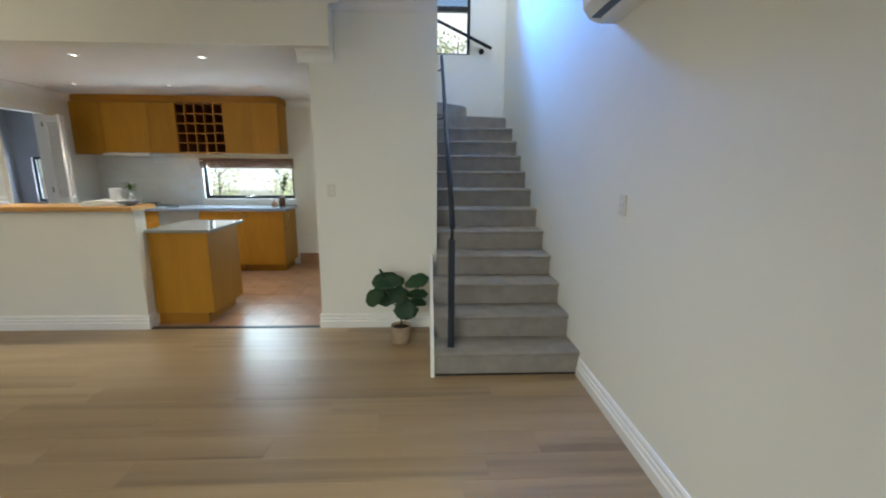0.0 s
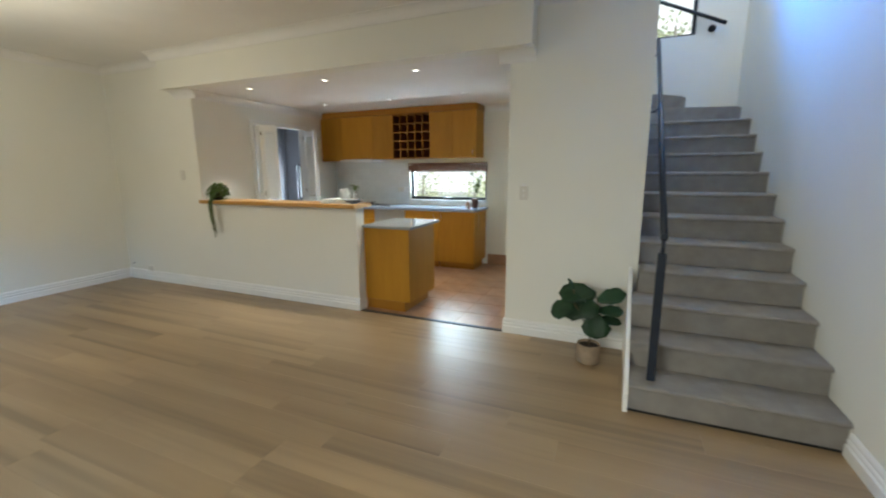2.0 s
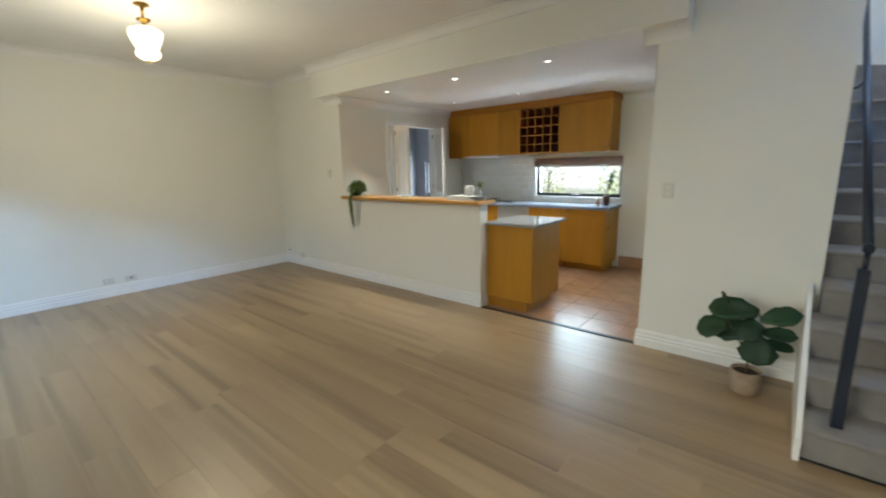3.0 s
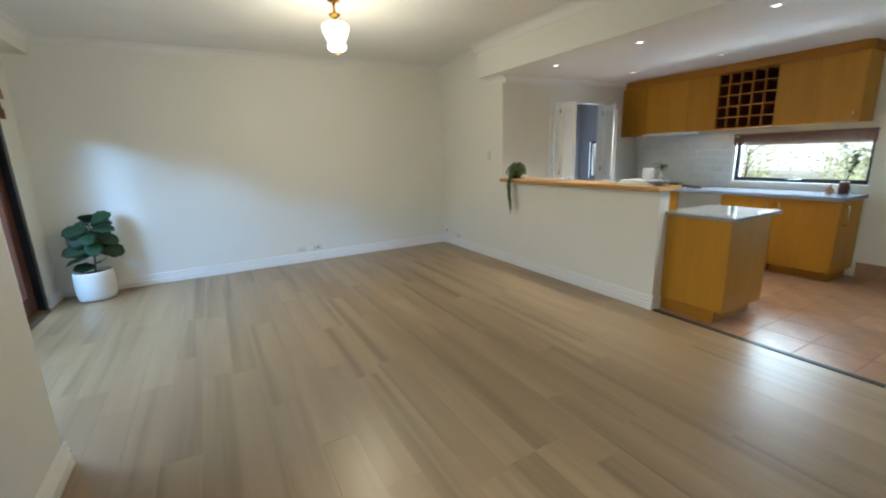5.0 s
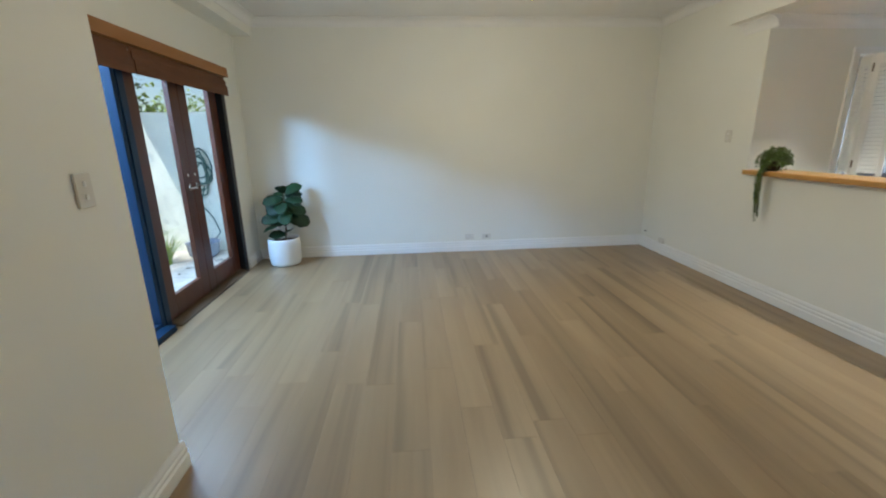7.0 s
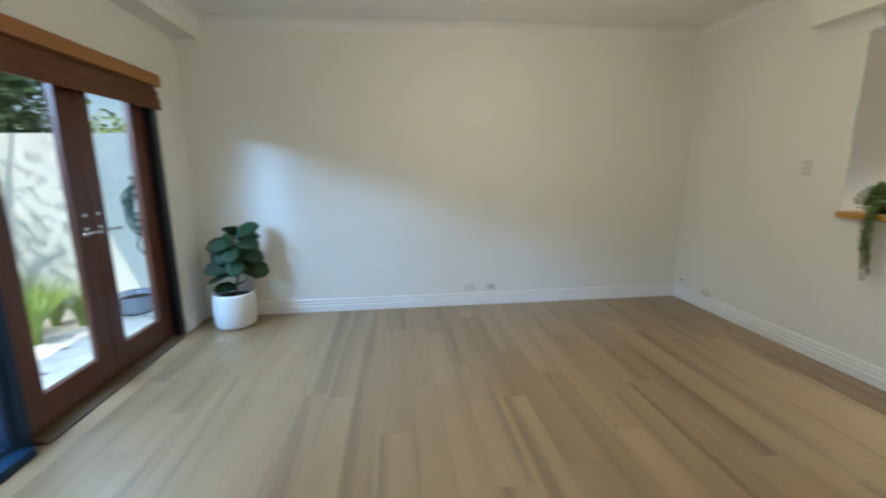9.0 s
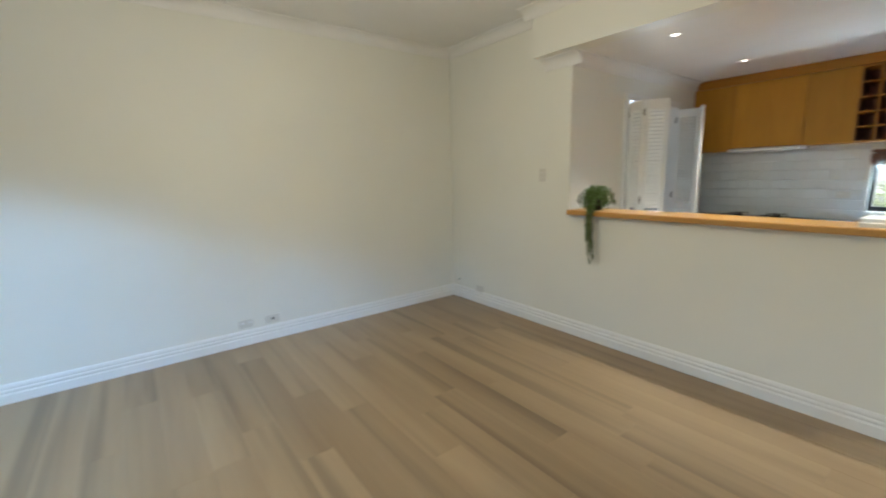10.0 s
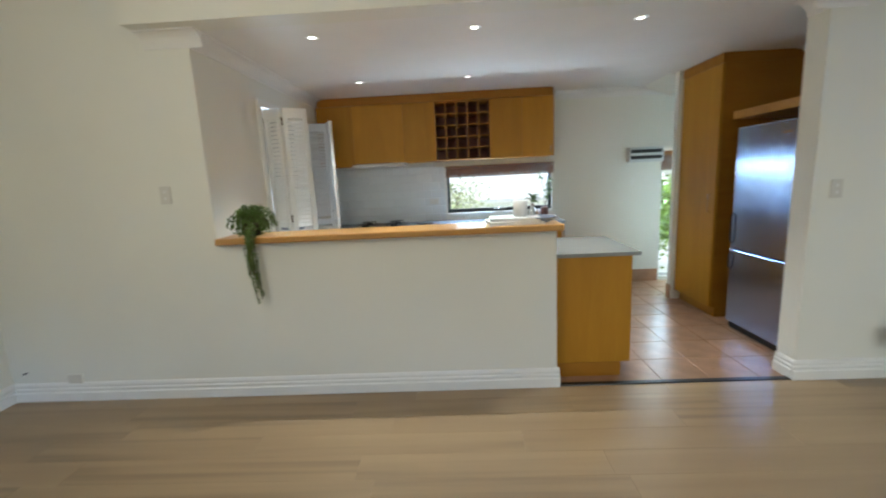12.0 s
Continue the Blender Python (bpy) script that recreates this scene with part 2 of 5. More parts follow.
M_TREELEAF = mat("tree_leaf", (0.07, 0.125, 0.045), 0.75, spec=0.2, vary=0.35, vary_scale=3)
M_BARK = mat("bark", (0.12, 0.09, 0.06), 0.9, bump=0.8, bump_scale=20, vary=0.2)
M_HOSE = mat("green_hose", (0.02, 0.09, 0.075), 0.4)
# leaf colour raised so that strong sunlight is already in it
M_SHRUB = mat("shrub_leaf_painted_sun", (0.30, 0.42, 0.07), 0.5, vary=0.3, vary_scale=6)
M_PALEROOF = mat("pale_roof_sheet", (0.74, 0.74, 0.72), 0.6, bump=0.15, bump_scale=14)
# washed-out sunlight put into a paler leaf colour
M_PALELEAF = mat("leaf_painted_sunlit", (0.56, 0.60, 0.34), 0.5, vary=0.3, vary_scale=5)
M_ROOF = mat("light_roof", (0.45, 0.45, 0.45), 0.7, bump=0.2, bump_scale=20)

# ---- building blocks ----


def box(x0, x1, y0, y1, z0, z1, b=0.0):
    bm = bmesh.new()
    bmesh.ops.create_cube(bm, size=1, matrix=Matrix.Translation(((x0 + x1) / 2, (y0 + y1) / 2, (z0 + z1) / 2)) @ Matrix.Diagonal((abs(x1 - x0), abs(y1 - y0), abs(z1 - z0), 1)))
    if b:
        bmesh.ops.bevel(bm, geom=bm.edges[:], offset=b, segments=2, profile=0.5, affect="EDGES")
    return bm


def join(*bms):
    out = bmesh.new()
    for bm in bms:
        me = bpy.data.meshes.new("t")
        bm.to_mesh(me)
        bm.free()
        out.from_mesh(me)
        bpy.data.meshes.remove(me)
    return out


def lathe(profile, loc, seg=28, cap=True):
    """A turned body from (radius, height) pairs."""
    bm = bmesh.new()
    rings = []
    for r, z in profile:
        rings.append([bm.verts.new((loc[0] + r * math.cos(2 * math.pi * i / seg), loc[1] + r * math.sin(2 * math.pi * i / seg), loc[2] + z)) for i in range(seg)])
    for a, b in zip(rings, rings[1:]):
        for i in range(seg):
            bm.faces.new((a[i], a[(i + 1) % seg], b[(i + 1) % seg], b[i]))
    if cap:
        bm.faces.new(rings[0][::-1])
        bm.faces.new(rings[-1])
    for f in bm.faces:
        f.smooth = True
    return bm


def tube(points, r, seg=10, taper=1.0):
    """A round bar along points."""
    bm = bmesh.new()
    pts = [Vector(p) for p in points]
    rings = []
    for i, p in enumerate(pts):
        d = (pts[min(i + 1, len(pts) - 1)] - pts[max(i - 1, 0)]).normalized()
        u = d.cross(Vector((0.31, 0.17, 0.93))).normalized()
        v = d.cross(u)
        rad = r * (1 + (taper - 1) * i / max(len(pts) - 1, 1))
        rings.append([bm.verts.new(p + rad * (u * math.cos(2 * math.pi * k / seg) + v * math.sin(2 * math.pi * k / seg))) for k in range(seg)])
    for a, b in zip(rings, rings[1:]):
        for k in range(seg):
            f = bm.faces.new((a[k], a[(k + 1) % seg], b[(k + 1) % seg], b[k]))
            f.smooth = True
    bm.faces.new(rings[0][::-1])
    bm.faces.new(rings[-1])
    bmesh.ops.recalc_face_normals(bm, faces=bm.faces[:])
    return bm


def prism(outline, axis, a, b, bev=0.0):
    """An outline (pairs in the two other axes, in x-y-z order) pushed along an axis from a to b."""
    bm = bmesh.new()

    def v(p, t):
        return {"x": (t, p[0], p[1]), "y": (p[0], t, p[1]), "z": (p[0], p[1], t)}[axis]

    lo = [bm.verts.new(v(p, a)) for p in outline]
    hi = [bm.verts.new(v(p, b)) for p in outline]
    n = len(outline)
    bm.faces.new(lo)
    bm.faces.new(hi[::-1])
    for i in range(n):
        bm.faces.new((lo[i], hi[i], hi[(i + 1) % n], lo[(i + 1) % n]))
    bmesh.ops.recalc_face_normals(bm, faces=bm.faces[:])
    if bev:
        bmesh.ops.bevel(bm, geom=bm.edges[:], offset=bev, segments=2, profile=0.5, affect="EDGES")
    return bm


def mesh_ob(name, bm, material):
    me = bpy.data.meshes.new(name)
    bm.to_mesh(me)
    bm.free()
    me.materials.append(material)
    return new(name, me)


def thing(name, loc, label="", category="", group="", kind=""):
    ob = new(name)
    ob.location = loc
    ob.empty_display_size = 0.1
    return tagged(ob, label, category, group, kind)


def part(name, bm, material, parent, label=""):
    ob = mesh_ob(name, bm, material)
    ob.parent = parent
    if parent.type == "EMPTY":
        ob.matrix_parent_inverse = Matrix.Translation(-parent.location)
    return tagged(ob, label)


def solid(name, bm, material, label="", category="", group="", kind=""):
    return tagged(mesh_ob(name, bm, material), label, category, group, kind)


def structure(name, bm, material, label=""):
    return tagged(mesh_ob(name, bm, material), label, kind="structure")


def piece(name, mesh, parent, m):
    ob = new(name, mesh)
    ob.parent = parent
    ob.matrix_basis = m
    return ob


# ---- the plan ----
XL, XR, YB, YF, YN = -5.95, 1.635, 3.91, -1.2, -0.335
CEIL, KCEIL, KBACK, KLEFT = 2.82, 2.42, 6.58, -4.30
PIER0, PIER1, BAR1 = -0.45, 0.62, -2.04
SBACK, STOP = 6.40, 5.4

# ---- large structure ----
structure("wall_west", box(XL - 0.15, XL, -1.35, YB + 0.12, -0.05, 2.95), M_WALL, "warm white painted living room wall")
structure("wall_east", box(XR, XR + 0.15, YN - 0.1, SBACK + 0.15, -0.05, STOP), M_WALL, "warm white painted wall beside the carpeted stairs")
structure("wall_bar_solid", box(XL, KLEFT, YB, YB + 0.12, -0.05, 2.95), M_WALL, "warm white painted wall beside the breakfast bar")
structure("wall_bar_low", box(KLEFT, BAR1, YB, YB + 0.14, -0.05, 1.092), M_WALL, "white painted half wall under the bar top")
structure("wall_pier", box(PIER0, PIER1, YB, YB + 0.16, -0.05, STOP), M_WALL, "white painted pier between kitchen opening and stairs")
structure("wall_stair_side", box(0.47, PIER1, YB + 0.16, 5.78, -0.05, STOP), M_WALL)
# the opening from x -1.3 to 0.1 is unseen, cut for the fill lamp
structure("wall_near", join(box(-2.30, -1.3, -1.35, YN, -0.05, 2.95), box(-1.3, 0.1, YN - 0.15, YN, -0.05, 0.85), box(-1.3, 0.1, YN - 0.15, YN, 2.15, 2.95), box(0.1, XR, YN - 0.15, YN, -0.05, 2.95)), M_WALL, "warm white painted wall end beside the garden doors")
structure("wall_garden_head", box(XL, -2.30, YF - 0.15, YF, 2.12, 2.95), M_WALL)
structure("wall_garden_side", box(XL, -5.51, YF - 0.15, YF, -0.05, 2.12), M_WALL)
structure("wall_garden_end", box(-2.52, -2.30, YF - 0.15, YF, -0.05, 2.12), M_WALL)
structure("bulkhead", box(XL, -2.30, YF, -0.983, 2.635, CEIL), M_WALL, "white boxed bulkhead above the garden doors")
structure("beam", box(-4.584, -0.24, 3.735, YB, KCEIL, CEIL), M_WALL, "white painted bulkhead beam over the kitchen opening")
structure("wall_over_opening", box(KLEFT, PIER0, YB, YB + 0.14, KCEIL, 2.95), M_CEIL)
structure("wall_above_stairs", box(PIER1, XR, 2.93, 3.05, CEIL - 0.0, STOP), M_WALL)
structure("ceiling", join(box(XL - 0.15, PIER1, -1.35, YB + 0.1, CEIL, CEIL + 0.1), box(PIER1, XR, -1.35, 2.93, CEIL, CEIL + 0.1)), M_CEIL, "plain white plaster ceiling")
structure("ceiling_kitchen", box(KLEFT - 0.1, 0.47, YB + 0.14, KBACK + 0.1, KCEIL, KCEIL + 0.1), M_CEIL, "white plaster kitchen ceiling with downlights")
structure("ceiling_stairs", box(-0.8, XR + 0.15, 2.93, SBACK + 0.15, STOP, STOP + 0.1), M_CEIL)
# kitchen shell
WX0, WX1, WZ0, WZ1 = -2.80, -1.47, 1.0, 1.585
GX0, GX1, GZ0, GZ1 = -0.105, 0.40, 0.05, 1.70
structure("wall_kitchen_back", join(
    box(KLEFT - 0.1, WX0, KBACK, KBACK + 0.2, -0.05, 2.5), box(WX0, WX1, KBACK, KBACK + 0.2, -0.05, WZ0),
    box(WX0, WX1, KBACK, KBACK + 0.2, WZ1, 2.5), box(WX1, GX0, KBACK, KBACK + 0.2, -0.05, 2.5),
    box(GX0, GX1, KBACK, KBACK + 0.2, -0.05, GZ0), box(GX0, GX1, KBACK, KBACK + 0.2, GZ1, 2.5),
    box(GX1, 1.8, KBACK, KBACK + 0.2, -0.05, 2.5)), M_WALL, "white painted kitchen back wall with a low window")
DY0, DY1, DZ = 4.79, 5.80, 2.12
structure("wall_kitchen_left", join(
    box(KLEFT - 0.1, KLEFT, YB + 0.12, DY0, -0.05, 2.5), box(KLEFT - 0.1, KLEFT, DY1, KBACK, -0.05, 2.5),
    box(KLEFT - 0.1, KLEFT, DY0, DY1, DZ, 2.5)), M_WALL, "cream painted kitchen side wall with a doorway")
structure("wall_kitchen_nib", box(-0.345, 0.47, 5.785, 5.85, -0.05, KCEIL), M_WALL, "narrow white wall end beside the pantry")
structure("wall_fridge_back", box(0.40, 0.47, YB + 0.16, 5.785, -0.05, KCEIL), M_WALL)
# stairwell
structure("wall_stair_back", join(
    box(-0.8, 0.25, SBACK, SBACK + 0.15, 2.53, STOP), box(1.14, XR, SBACK, SBACK + 0.15, 0, STOP),
    box(0.25, 0.47, SBACK, SBACK + 0.15, 2.53, 3.03), box(0.47, 1.14, SBACK, SBACK + 0.15, 0, 3.03), box(0.25, 1.14, SBACK, SBACK + 0.15, 4.5, STOP)), M_WALL, "white painted stairwell wall with a tall window")
structure("wall_stair_end", box(-0.9, -0.8, 5.6, SBACK + 0.15, 2.53, STOP), M_WALL)
structure("wall_stair_upper", box(-0.8, 0.47, 5.66, 5.78, 2.53, STOP), M_WALL)
structure("stair_soffit", prism([(-0.40, KCEIL - 0.001), (0.47, 2.14), (0.47, 2.185), (0.1, KCEIL - 0.001)], "y", 5.852, KBACK - 0.001), M_WALL, "white sloped underside of the stairs")
# room beyond the kitchen doorway
RX0 = -6.6
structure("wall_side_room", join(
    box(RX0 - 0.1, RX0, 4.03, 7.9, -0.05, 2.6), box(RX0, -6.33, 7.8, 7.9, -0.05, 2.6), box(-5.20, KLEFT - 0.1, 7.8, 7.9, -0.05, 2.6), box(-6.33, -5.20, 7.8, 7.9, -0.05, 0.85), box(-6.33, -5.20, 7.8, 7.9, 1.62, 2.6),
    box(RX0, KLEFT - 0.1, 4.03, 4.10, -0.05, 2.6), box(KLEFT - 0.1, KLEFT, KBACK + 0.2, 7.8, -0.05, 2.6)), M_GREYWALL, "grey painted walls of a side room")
structure("ceiling_side_room", box(RX0 - 0.1, KLEFT - 0.1, 4.03, 7.9, 2.5, 2.6), M_CEIL)
structure("floor_side_room", box(RX0 - 0.1, KLEFT - 0.05, 4.03, 7.9, -0.06, 0.0), M_TILE)
# unseen upper storey closing the house, added to block sun and cast shade
structure("wall_upper_sun_block", join(
    box(XL - 0.15, PIER1 - 0.2, YF - 0.2, YF - 0.05, 2.95, 5.6), box(XL - 0.15, XL, YF, 7.0, 2.96, 5.6), box(PIER1 - 0.3, PIER1 - 0.2, YF, 3.9, 2.96, 5.6)), M_RENDER)
structure("roof", box(XL - 0.4, XR + 0.4, YF - 0.5, 7.2, 5.62, 5.75), M_ROOF)

# skirting with three steps, cornice with a cove


def skirting(name, x0, y0, x1, y1, nx, ny, h=0.135):
    """Along a wall from one corner to the other; (nx, ny) points into the room."""
    along = "x" if ny else "y"
    s = ny or nx
    base = y0 if ny else x0
    prof = [(0, 0), (0.023, 0), (0.023, h * 0.46), (0.017, h * 0.50), (0.014, h * 0.54), (0.017, h * 0.58), (0.020, h * 0.64), (0.017, h * 0.70), (0.011, h * 0.74), (0.014, h * 0.80), (0.013, h * 0.88), (0.006, h * 0.98), (0, h)]
    pts = [(base + s * (d + 0.001), z + 0.001) for d, z in prof]
    return structure(name, prism(pts, along, *((x0, x1) if ny else (y0, y1))), M_TRIM, "white moulded timber skirting board")


def cornice(name, x0, y0, x1, y1, nx, ny, top, r=0.09):
    along = "x" if ny else "y"
    s = ny or nx
    base = y0 if ny else x0
    pts = [(base, top - 0.0), (base, top - r)]
    pts += [(base + s * (r - (r - 0.008) * math.cos(radians(a))), top - r + (r - 0.008) * math.sin(radians(a))) for a in range(0, 91, 15)]
    pts += [(base + s * r, top)]
    pts = [(p, z - 0.001) for p, z in pts]
    return structure(name, prism(pts, along, *((x0, x1) if ny else (y0, y1))), M_CEIL, "white cove cornice")


skirting("baseboard", XL, YF, XL, YB, 1, 0)
skirting("baseboard", XL + 0.02, YB, BAR1 + 0.018, YB, 0, -1)
skirting("baseboard", BAR1, YB, BAR1, YB + 0.10, 1, 0)
skirting("baseboard", PIER0 - 0.018, YB, 0.562, YB, 0, -1)
skirting("baseboard", PIER0, YB, PIER0, YB + 0.16, -1, 0)
skirting("baseboard", XR, YN, XR, 2.93, -1, 0)
skirting("baseboard", -2.318, YN, XR - 0.02, YN, 0, 1)
skirting("baseboard", -2.30, YF, -2.30, YN, -1, 0)
skirting("baseboard", XL + 0.02, YF, -5.53, YF, 0, 1)
cornice("cornice", XL, -0.983, XL, YB, 1, 0, CEIL)
cornice("cornice", XL, YB, -4.584, YB, 0, -1, CEIL)
cornice("cornice", -4.584, 3.735, -4.584, YB, -1, 0, CEIL)
cornice("cornice", -4.674, 3.735, -0.15, 3.735, 0, -1, CEIL)
cornice("cornice", -0.24, 3.735, -0.24, YB, 1, 0, CEIL)
cornice("cornice", -0.24, YB, PIER1, YB, 0, -1, CEIL)
cornice("cornice", XL, -0.983, -2.30, -0.983, 0, 1, CEIL)
cornice("cornice", -2.30, YN, XR, YN, 0, 1, CEIL)
cornice("cornice", XR, YN, XR, 2.93, -1, 0, CEIL)
cornice("cornice", KLEFT, YB + 0.0, KLEFT, KBACK, 1, 0, KCEIL)
cornice("cornice", PIER0, YB - 0.0, PIER0, YB + 0.16, -1, 0, KCEIL)
cornice("cornice", PIER0 - 0.09, YB, -0.24, YB, 0, -1, KCEIL)
cornice("cornice", -4.584, YB, KLEFT + 0.09, YB, 0, -1, KCEIL)
cornice("cornice", -1.5, KBACK, 0.47, KBACK, 0, -1, KCEIL)
cornice("cornice", 0.40, YB + 0.16, 0.40, 5.13, -1, 0, KCEIL)

# ---- staircase ----
stair = thing("staircase", (1.1, 4.4, 0), "straight staircase in worn grey carpet climbing beside a white wall", "stairs", kind="structure")
RISE, GO, SY = 0.18, 0.272, 2.945
for k in range(11):
    y, z = SY + GO * k, RISE * (k + 1)
    x0 = 0.583 if y < YB - 0.15 else PIER1 + 0.004
    pts = [(y + 0.012, z - RISE - (0 if k == 0 else 0.05)), (y + 0.012, z - 0.034), (y - 0.006, z - 0.030), (y - 0.014, z - 0.018), (y - 0.010, z - 0.006), (y + 0.004, z),
           (y + GO + 0.03, z), (y + GO + 0.03, z - RISE - (0 if k == 0 else 0.05))]
    part("step", prism(pts, "x", x0, XR - 0.002), M_CARPET, stair)
# winders at the top
def winder(corners, z, h):
    bm = prism(corners, "z", z - h, z)
    bmesh.ops.bevel(bm, geom=[e for e in bm.edges if all(abs(v.co.z - z) < 1e-4 for v in e.verts)], offset=0.016, segments=3, affect="EDGES")
    return bm


part("step", winder([(PIER1 + 0.004, 5.86), (XR - 0.002, 6.15), (XR - 0.002, SBACK - 0.002), (PIER1 - 0.1, SBACK - 0.002), (PIER1 - 0.1, 5.86)], 2.16, 0.6), M_CARPET, stair)
part("step", winder([(PIER1 + 0.004, 5.93), (1.10, SBACK - 0.002), (0.2, SBACK - 0.002), (0.2, 5.93)], 2.34, 0.15), M_CARPET, stair)
part("stringer", prism([(2.925, 0), (2.925, 0.12), (YB - 0.002, 0.70), (YB - 0.002, 0)], "x", 0.555, 0.582), M_TRIM, stair, "white painted stair stringer board")
# shade at the foot of the stairs, made as a thin black strip
part("painted_shadow", box(0.583, XR - 0.022, 2.950, 2.956, 0.0005, 0.012), M_BLACK, stair, "black strip standing in for shade under the lowest riser")

# handrail on its newel
rail = thing("stair_handrail", (0.705, 3.05, 0.18), "dark charcoal metal stair handrail on a square post", "handrail")
part("newel_post", box(0.681, 0.729, 3.026, 3.074, 0.181, 0.985, 0.005), M_RAIL, rail)
part("spigot", tube([(0.707, 3.05, 0.98), (0.709, 3.06, 1.06)], 0.012), M_RAIL, rail)
part("elbow", tube([(0.709, 3.05, 1.085), (0.711, 3.08, 1.068), (0.714, 3.13, 1.08), (0.716, 3.20, 1.125)], 0.021), M_RAIL, rail)
part("handrail", tube([(0.714, 3.12, 1.075), (0.718, 4.5, 1.99), (0.720, 5.80, 2.86)], 0.021), M_RAIL, rail)
for y, z in ((4.55, 2.02), (5.55, 2.69)):
    part("bracket", tube([(PIER1, y, z - 0.06), (0.68, y, z - 0.06), (0.718, y, z - 0.015)], 0.008), M_RAIL, rail)
rail2 = thing("wall_handrail", (1.2, SBACK, 3.2), "dark charcoal metal handrail fixed to the stairwell wall", "handrail")
part("handrail", tube([(1.43, SBACK - 0.07, 3.10), (0.9, SBACK - 0.07, 3.345), (0.2, SBACK - 0.07, 3.66)], 0.021), M_RAIL, rail2)
bm = lathe([(0.04, 0), (0.04, 0.012), (0.012, 0.014), (0.012, 0.07)], (0, 0, 0), 16)
bm.transform(Matrix.Translation((1.30, SBACK, 3.075)) @ Matrix.Rotation(radians(90), 4, "X"))
part("bracket", bm, M_RAIL, rail2, "round wall flange")
# stair window
win = thing("window_stairs", (0.7, SBACK, 3.0), "tall stairwell window with dark frame", "window", kind="structure")
part("window_frame", join(box(0.25, 0.29, SBACK + 0.06, SBACK + 0.11, 3.03, 4.5), box(1.10, 1.14, SBACK + 0.06, SBACK + 0.11, 3.03, 4.5),
     box(0.29, 1.10, SBACK + 0.06, SBACK + 0.11, 3.03, 3.06), box(0.29, 1.10, SBACK + 0.06, SBACK + 0.11, 4.46, 4.5), box(0.29, 1.10, SBACK + 0.055, SBACK + 0.115, 3.60, 3.67)), M_DARKFRAME, win)
for z0, z1 in ((3.06, 3.60), (3.67, 4.46)):
    p = part("pane", box(0.29, 1.10, SBACK + 0.083, SBACK + 0.088, z0, z1), M_GLASS, win)
    p.visible_shadow = False

# ---- garden doors ----
def leaf_door(parent, x0, x1, gx0, gx1, name, hs):
    leaf = part(name, join(box(x0, gx0, -1.30, -1.255, 0.035, 2.1, 0.004), box(gx1, x1, -1.30, -1.255, 0.035, 2.1, 0.004),
                           box(gx0, gx1, -1.30, -1.255, 0.035, 0.225, 0.004), box(gx0, gx1, -1.30, -1.255, 1.985, 2.1, 0.004)), M_MAHOG, parent)
    pane = part("pane", box(gx0, gx1, -1.281, -1.276, 0.225, 1.985), M_GLASS, leaf)
    pane.visible_shadow = False
    hx = x1 - 0.06 if hs > 0 else x0 + 0.06
    part("handle", join(box(hx - 0.014, hx + 0.014, -1.255, -1.250, 1.045, 1.105, 0.002), box(hx - 0.012, hx + 0.012, -1.255, -1.250, 1.17, 1.195, 0.002), tube([(hx, -1.25, 1.075), (hx, -1.20, 1.075), (hx + 0.02 * -hs, -1.195, 1.075), (hx - 0.12 * hs, -1.195, 1.07)], 0.009)), M_CHROME, leaf, "steel lever handle")
    return leaf


french = thing("door_garden", (-4.7, -1.28, 0), "closed mahogany french doors with full glass panes to the garden", "door", kind="structure")
# right jamb, darker than the mahogany leaves
part("door_jamb", box(-5.51, -5.424, -1.35, -1.195, 0.0, 2.099, 0.004), M_DARKFRAME, french, "near-black door jamb")
part("door_frame", join(box(-5.51, -5.425, -1.35, -1.20, 2.10, 2.12), box(-5.425, -3.90, -1.34, -1.22, 2.10, 2.12)), M_MAHOG, french)
leaf_door(french, -5.420, -4.664, -5.250, -4.802, "door_leaf", 1)
leaf_door(french, -4.658, -3.925, -4.520, -4.070, "door_leaf", -1)
# thin black strip on the floor along the threshold's inner edge
part("sill_edge_strip", box(-5.42, -3.92, -1.166, -1.158, 0.0008, 0.004), M_BLACK, french)
part("threshold", prism([(-1.36, 0.0), (-1.36, 0.03), (-1.25, 0.03), (-1.165, 0.008), (-1.165, 0.0)], "x", -5.42, -3.92), M_STEM, french, "worn timber door threshold")
side = thing("window_garden", (-3.2, -1.25, 0), "floor-length side window in dark frame, coloured blue for reflected sky", "window", kind="structure")
part("post", join(box(-3.92, -3.850, -1.33, -1.235, 0.0, 2.12, 0.004), box(-3.848, -3.805, -1.32, -1.245, 0.03, 2.12, 0.004)), M_BLUE, side)
part("post", box(-3.41, -3.34, -1.33, -1.235, 0.03, 2.12, 0.004), M_BLUE, side)
part("post", box(-2.60, -2.52, -1.36, -1.185, 0.03, 2.12, 0.004), M_BLUE, side)
part("window_sill", prism([(-1.36, 0.0), (-1.36, 0.075), (-1.26, 0.075), (-1.25, 0.05), (-1.165, 0.045), (-1.16, 0.0)], "x", -3.843, -2.52), M_BLUE, side)
for x0, x1 in ((-3.805, -3.41), (-3.34, -2.60)):
    p = part("pane", box(x0, x1, -1.281, -1.276, 0.075, 2.12), M_GLASS, side)
    p.visible_shadow = False

# unseen overhang added to keep sun off the doors, paving and garden wall
structure("sun_block_slab", box(-6.65, XR, -3.25, YF - 0.16, 2.95, 3.03), M_ROOF, "unseen slab added outside the garden doors to block the sun")
# made-up window frame around the fill lamp's opening
nw = thing("window_near_unseen", (-0.6, YN, 0.85), "unseen window added in the wall behind for a fill lamp", "window", kind="structure")
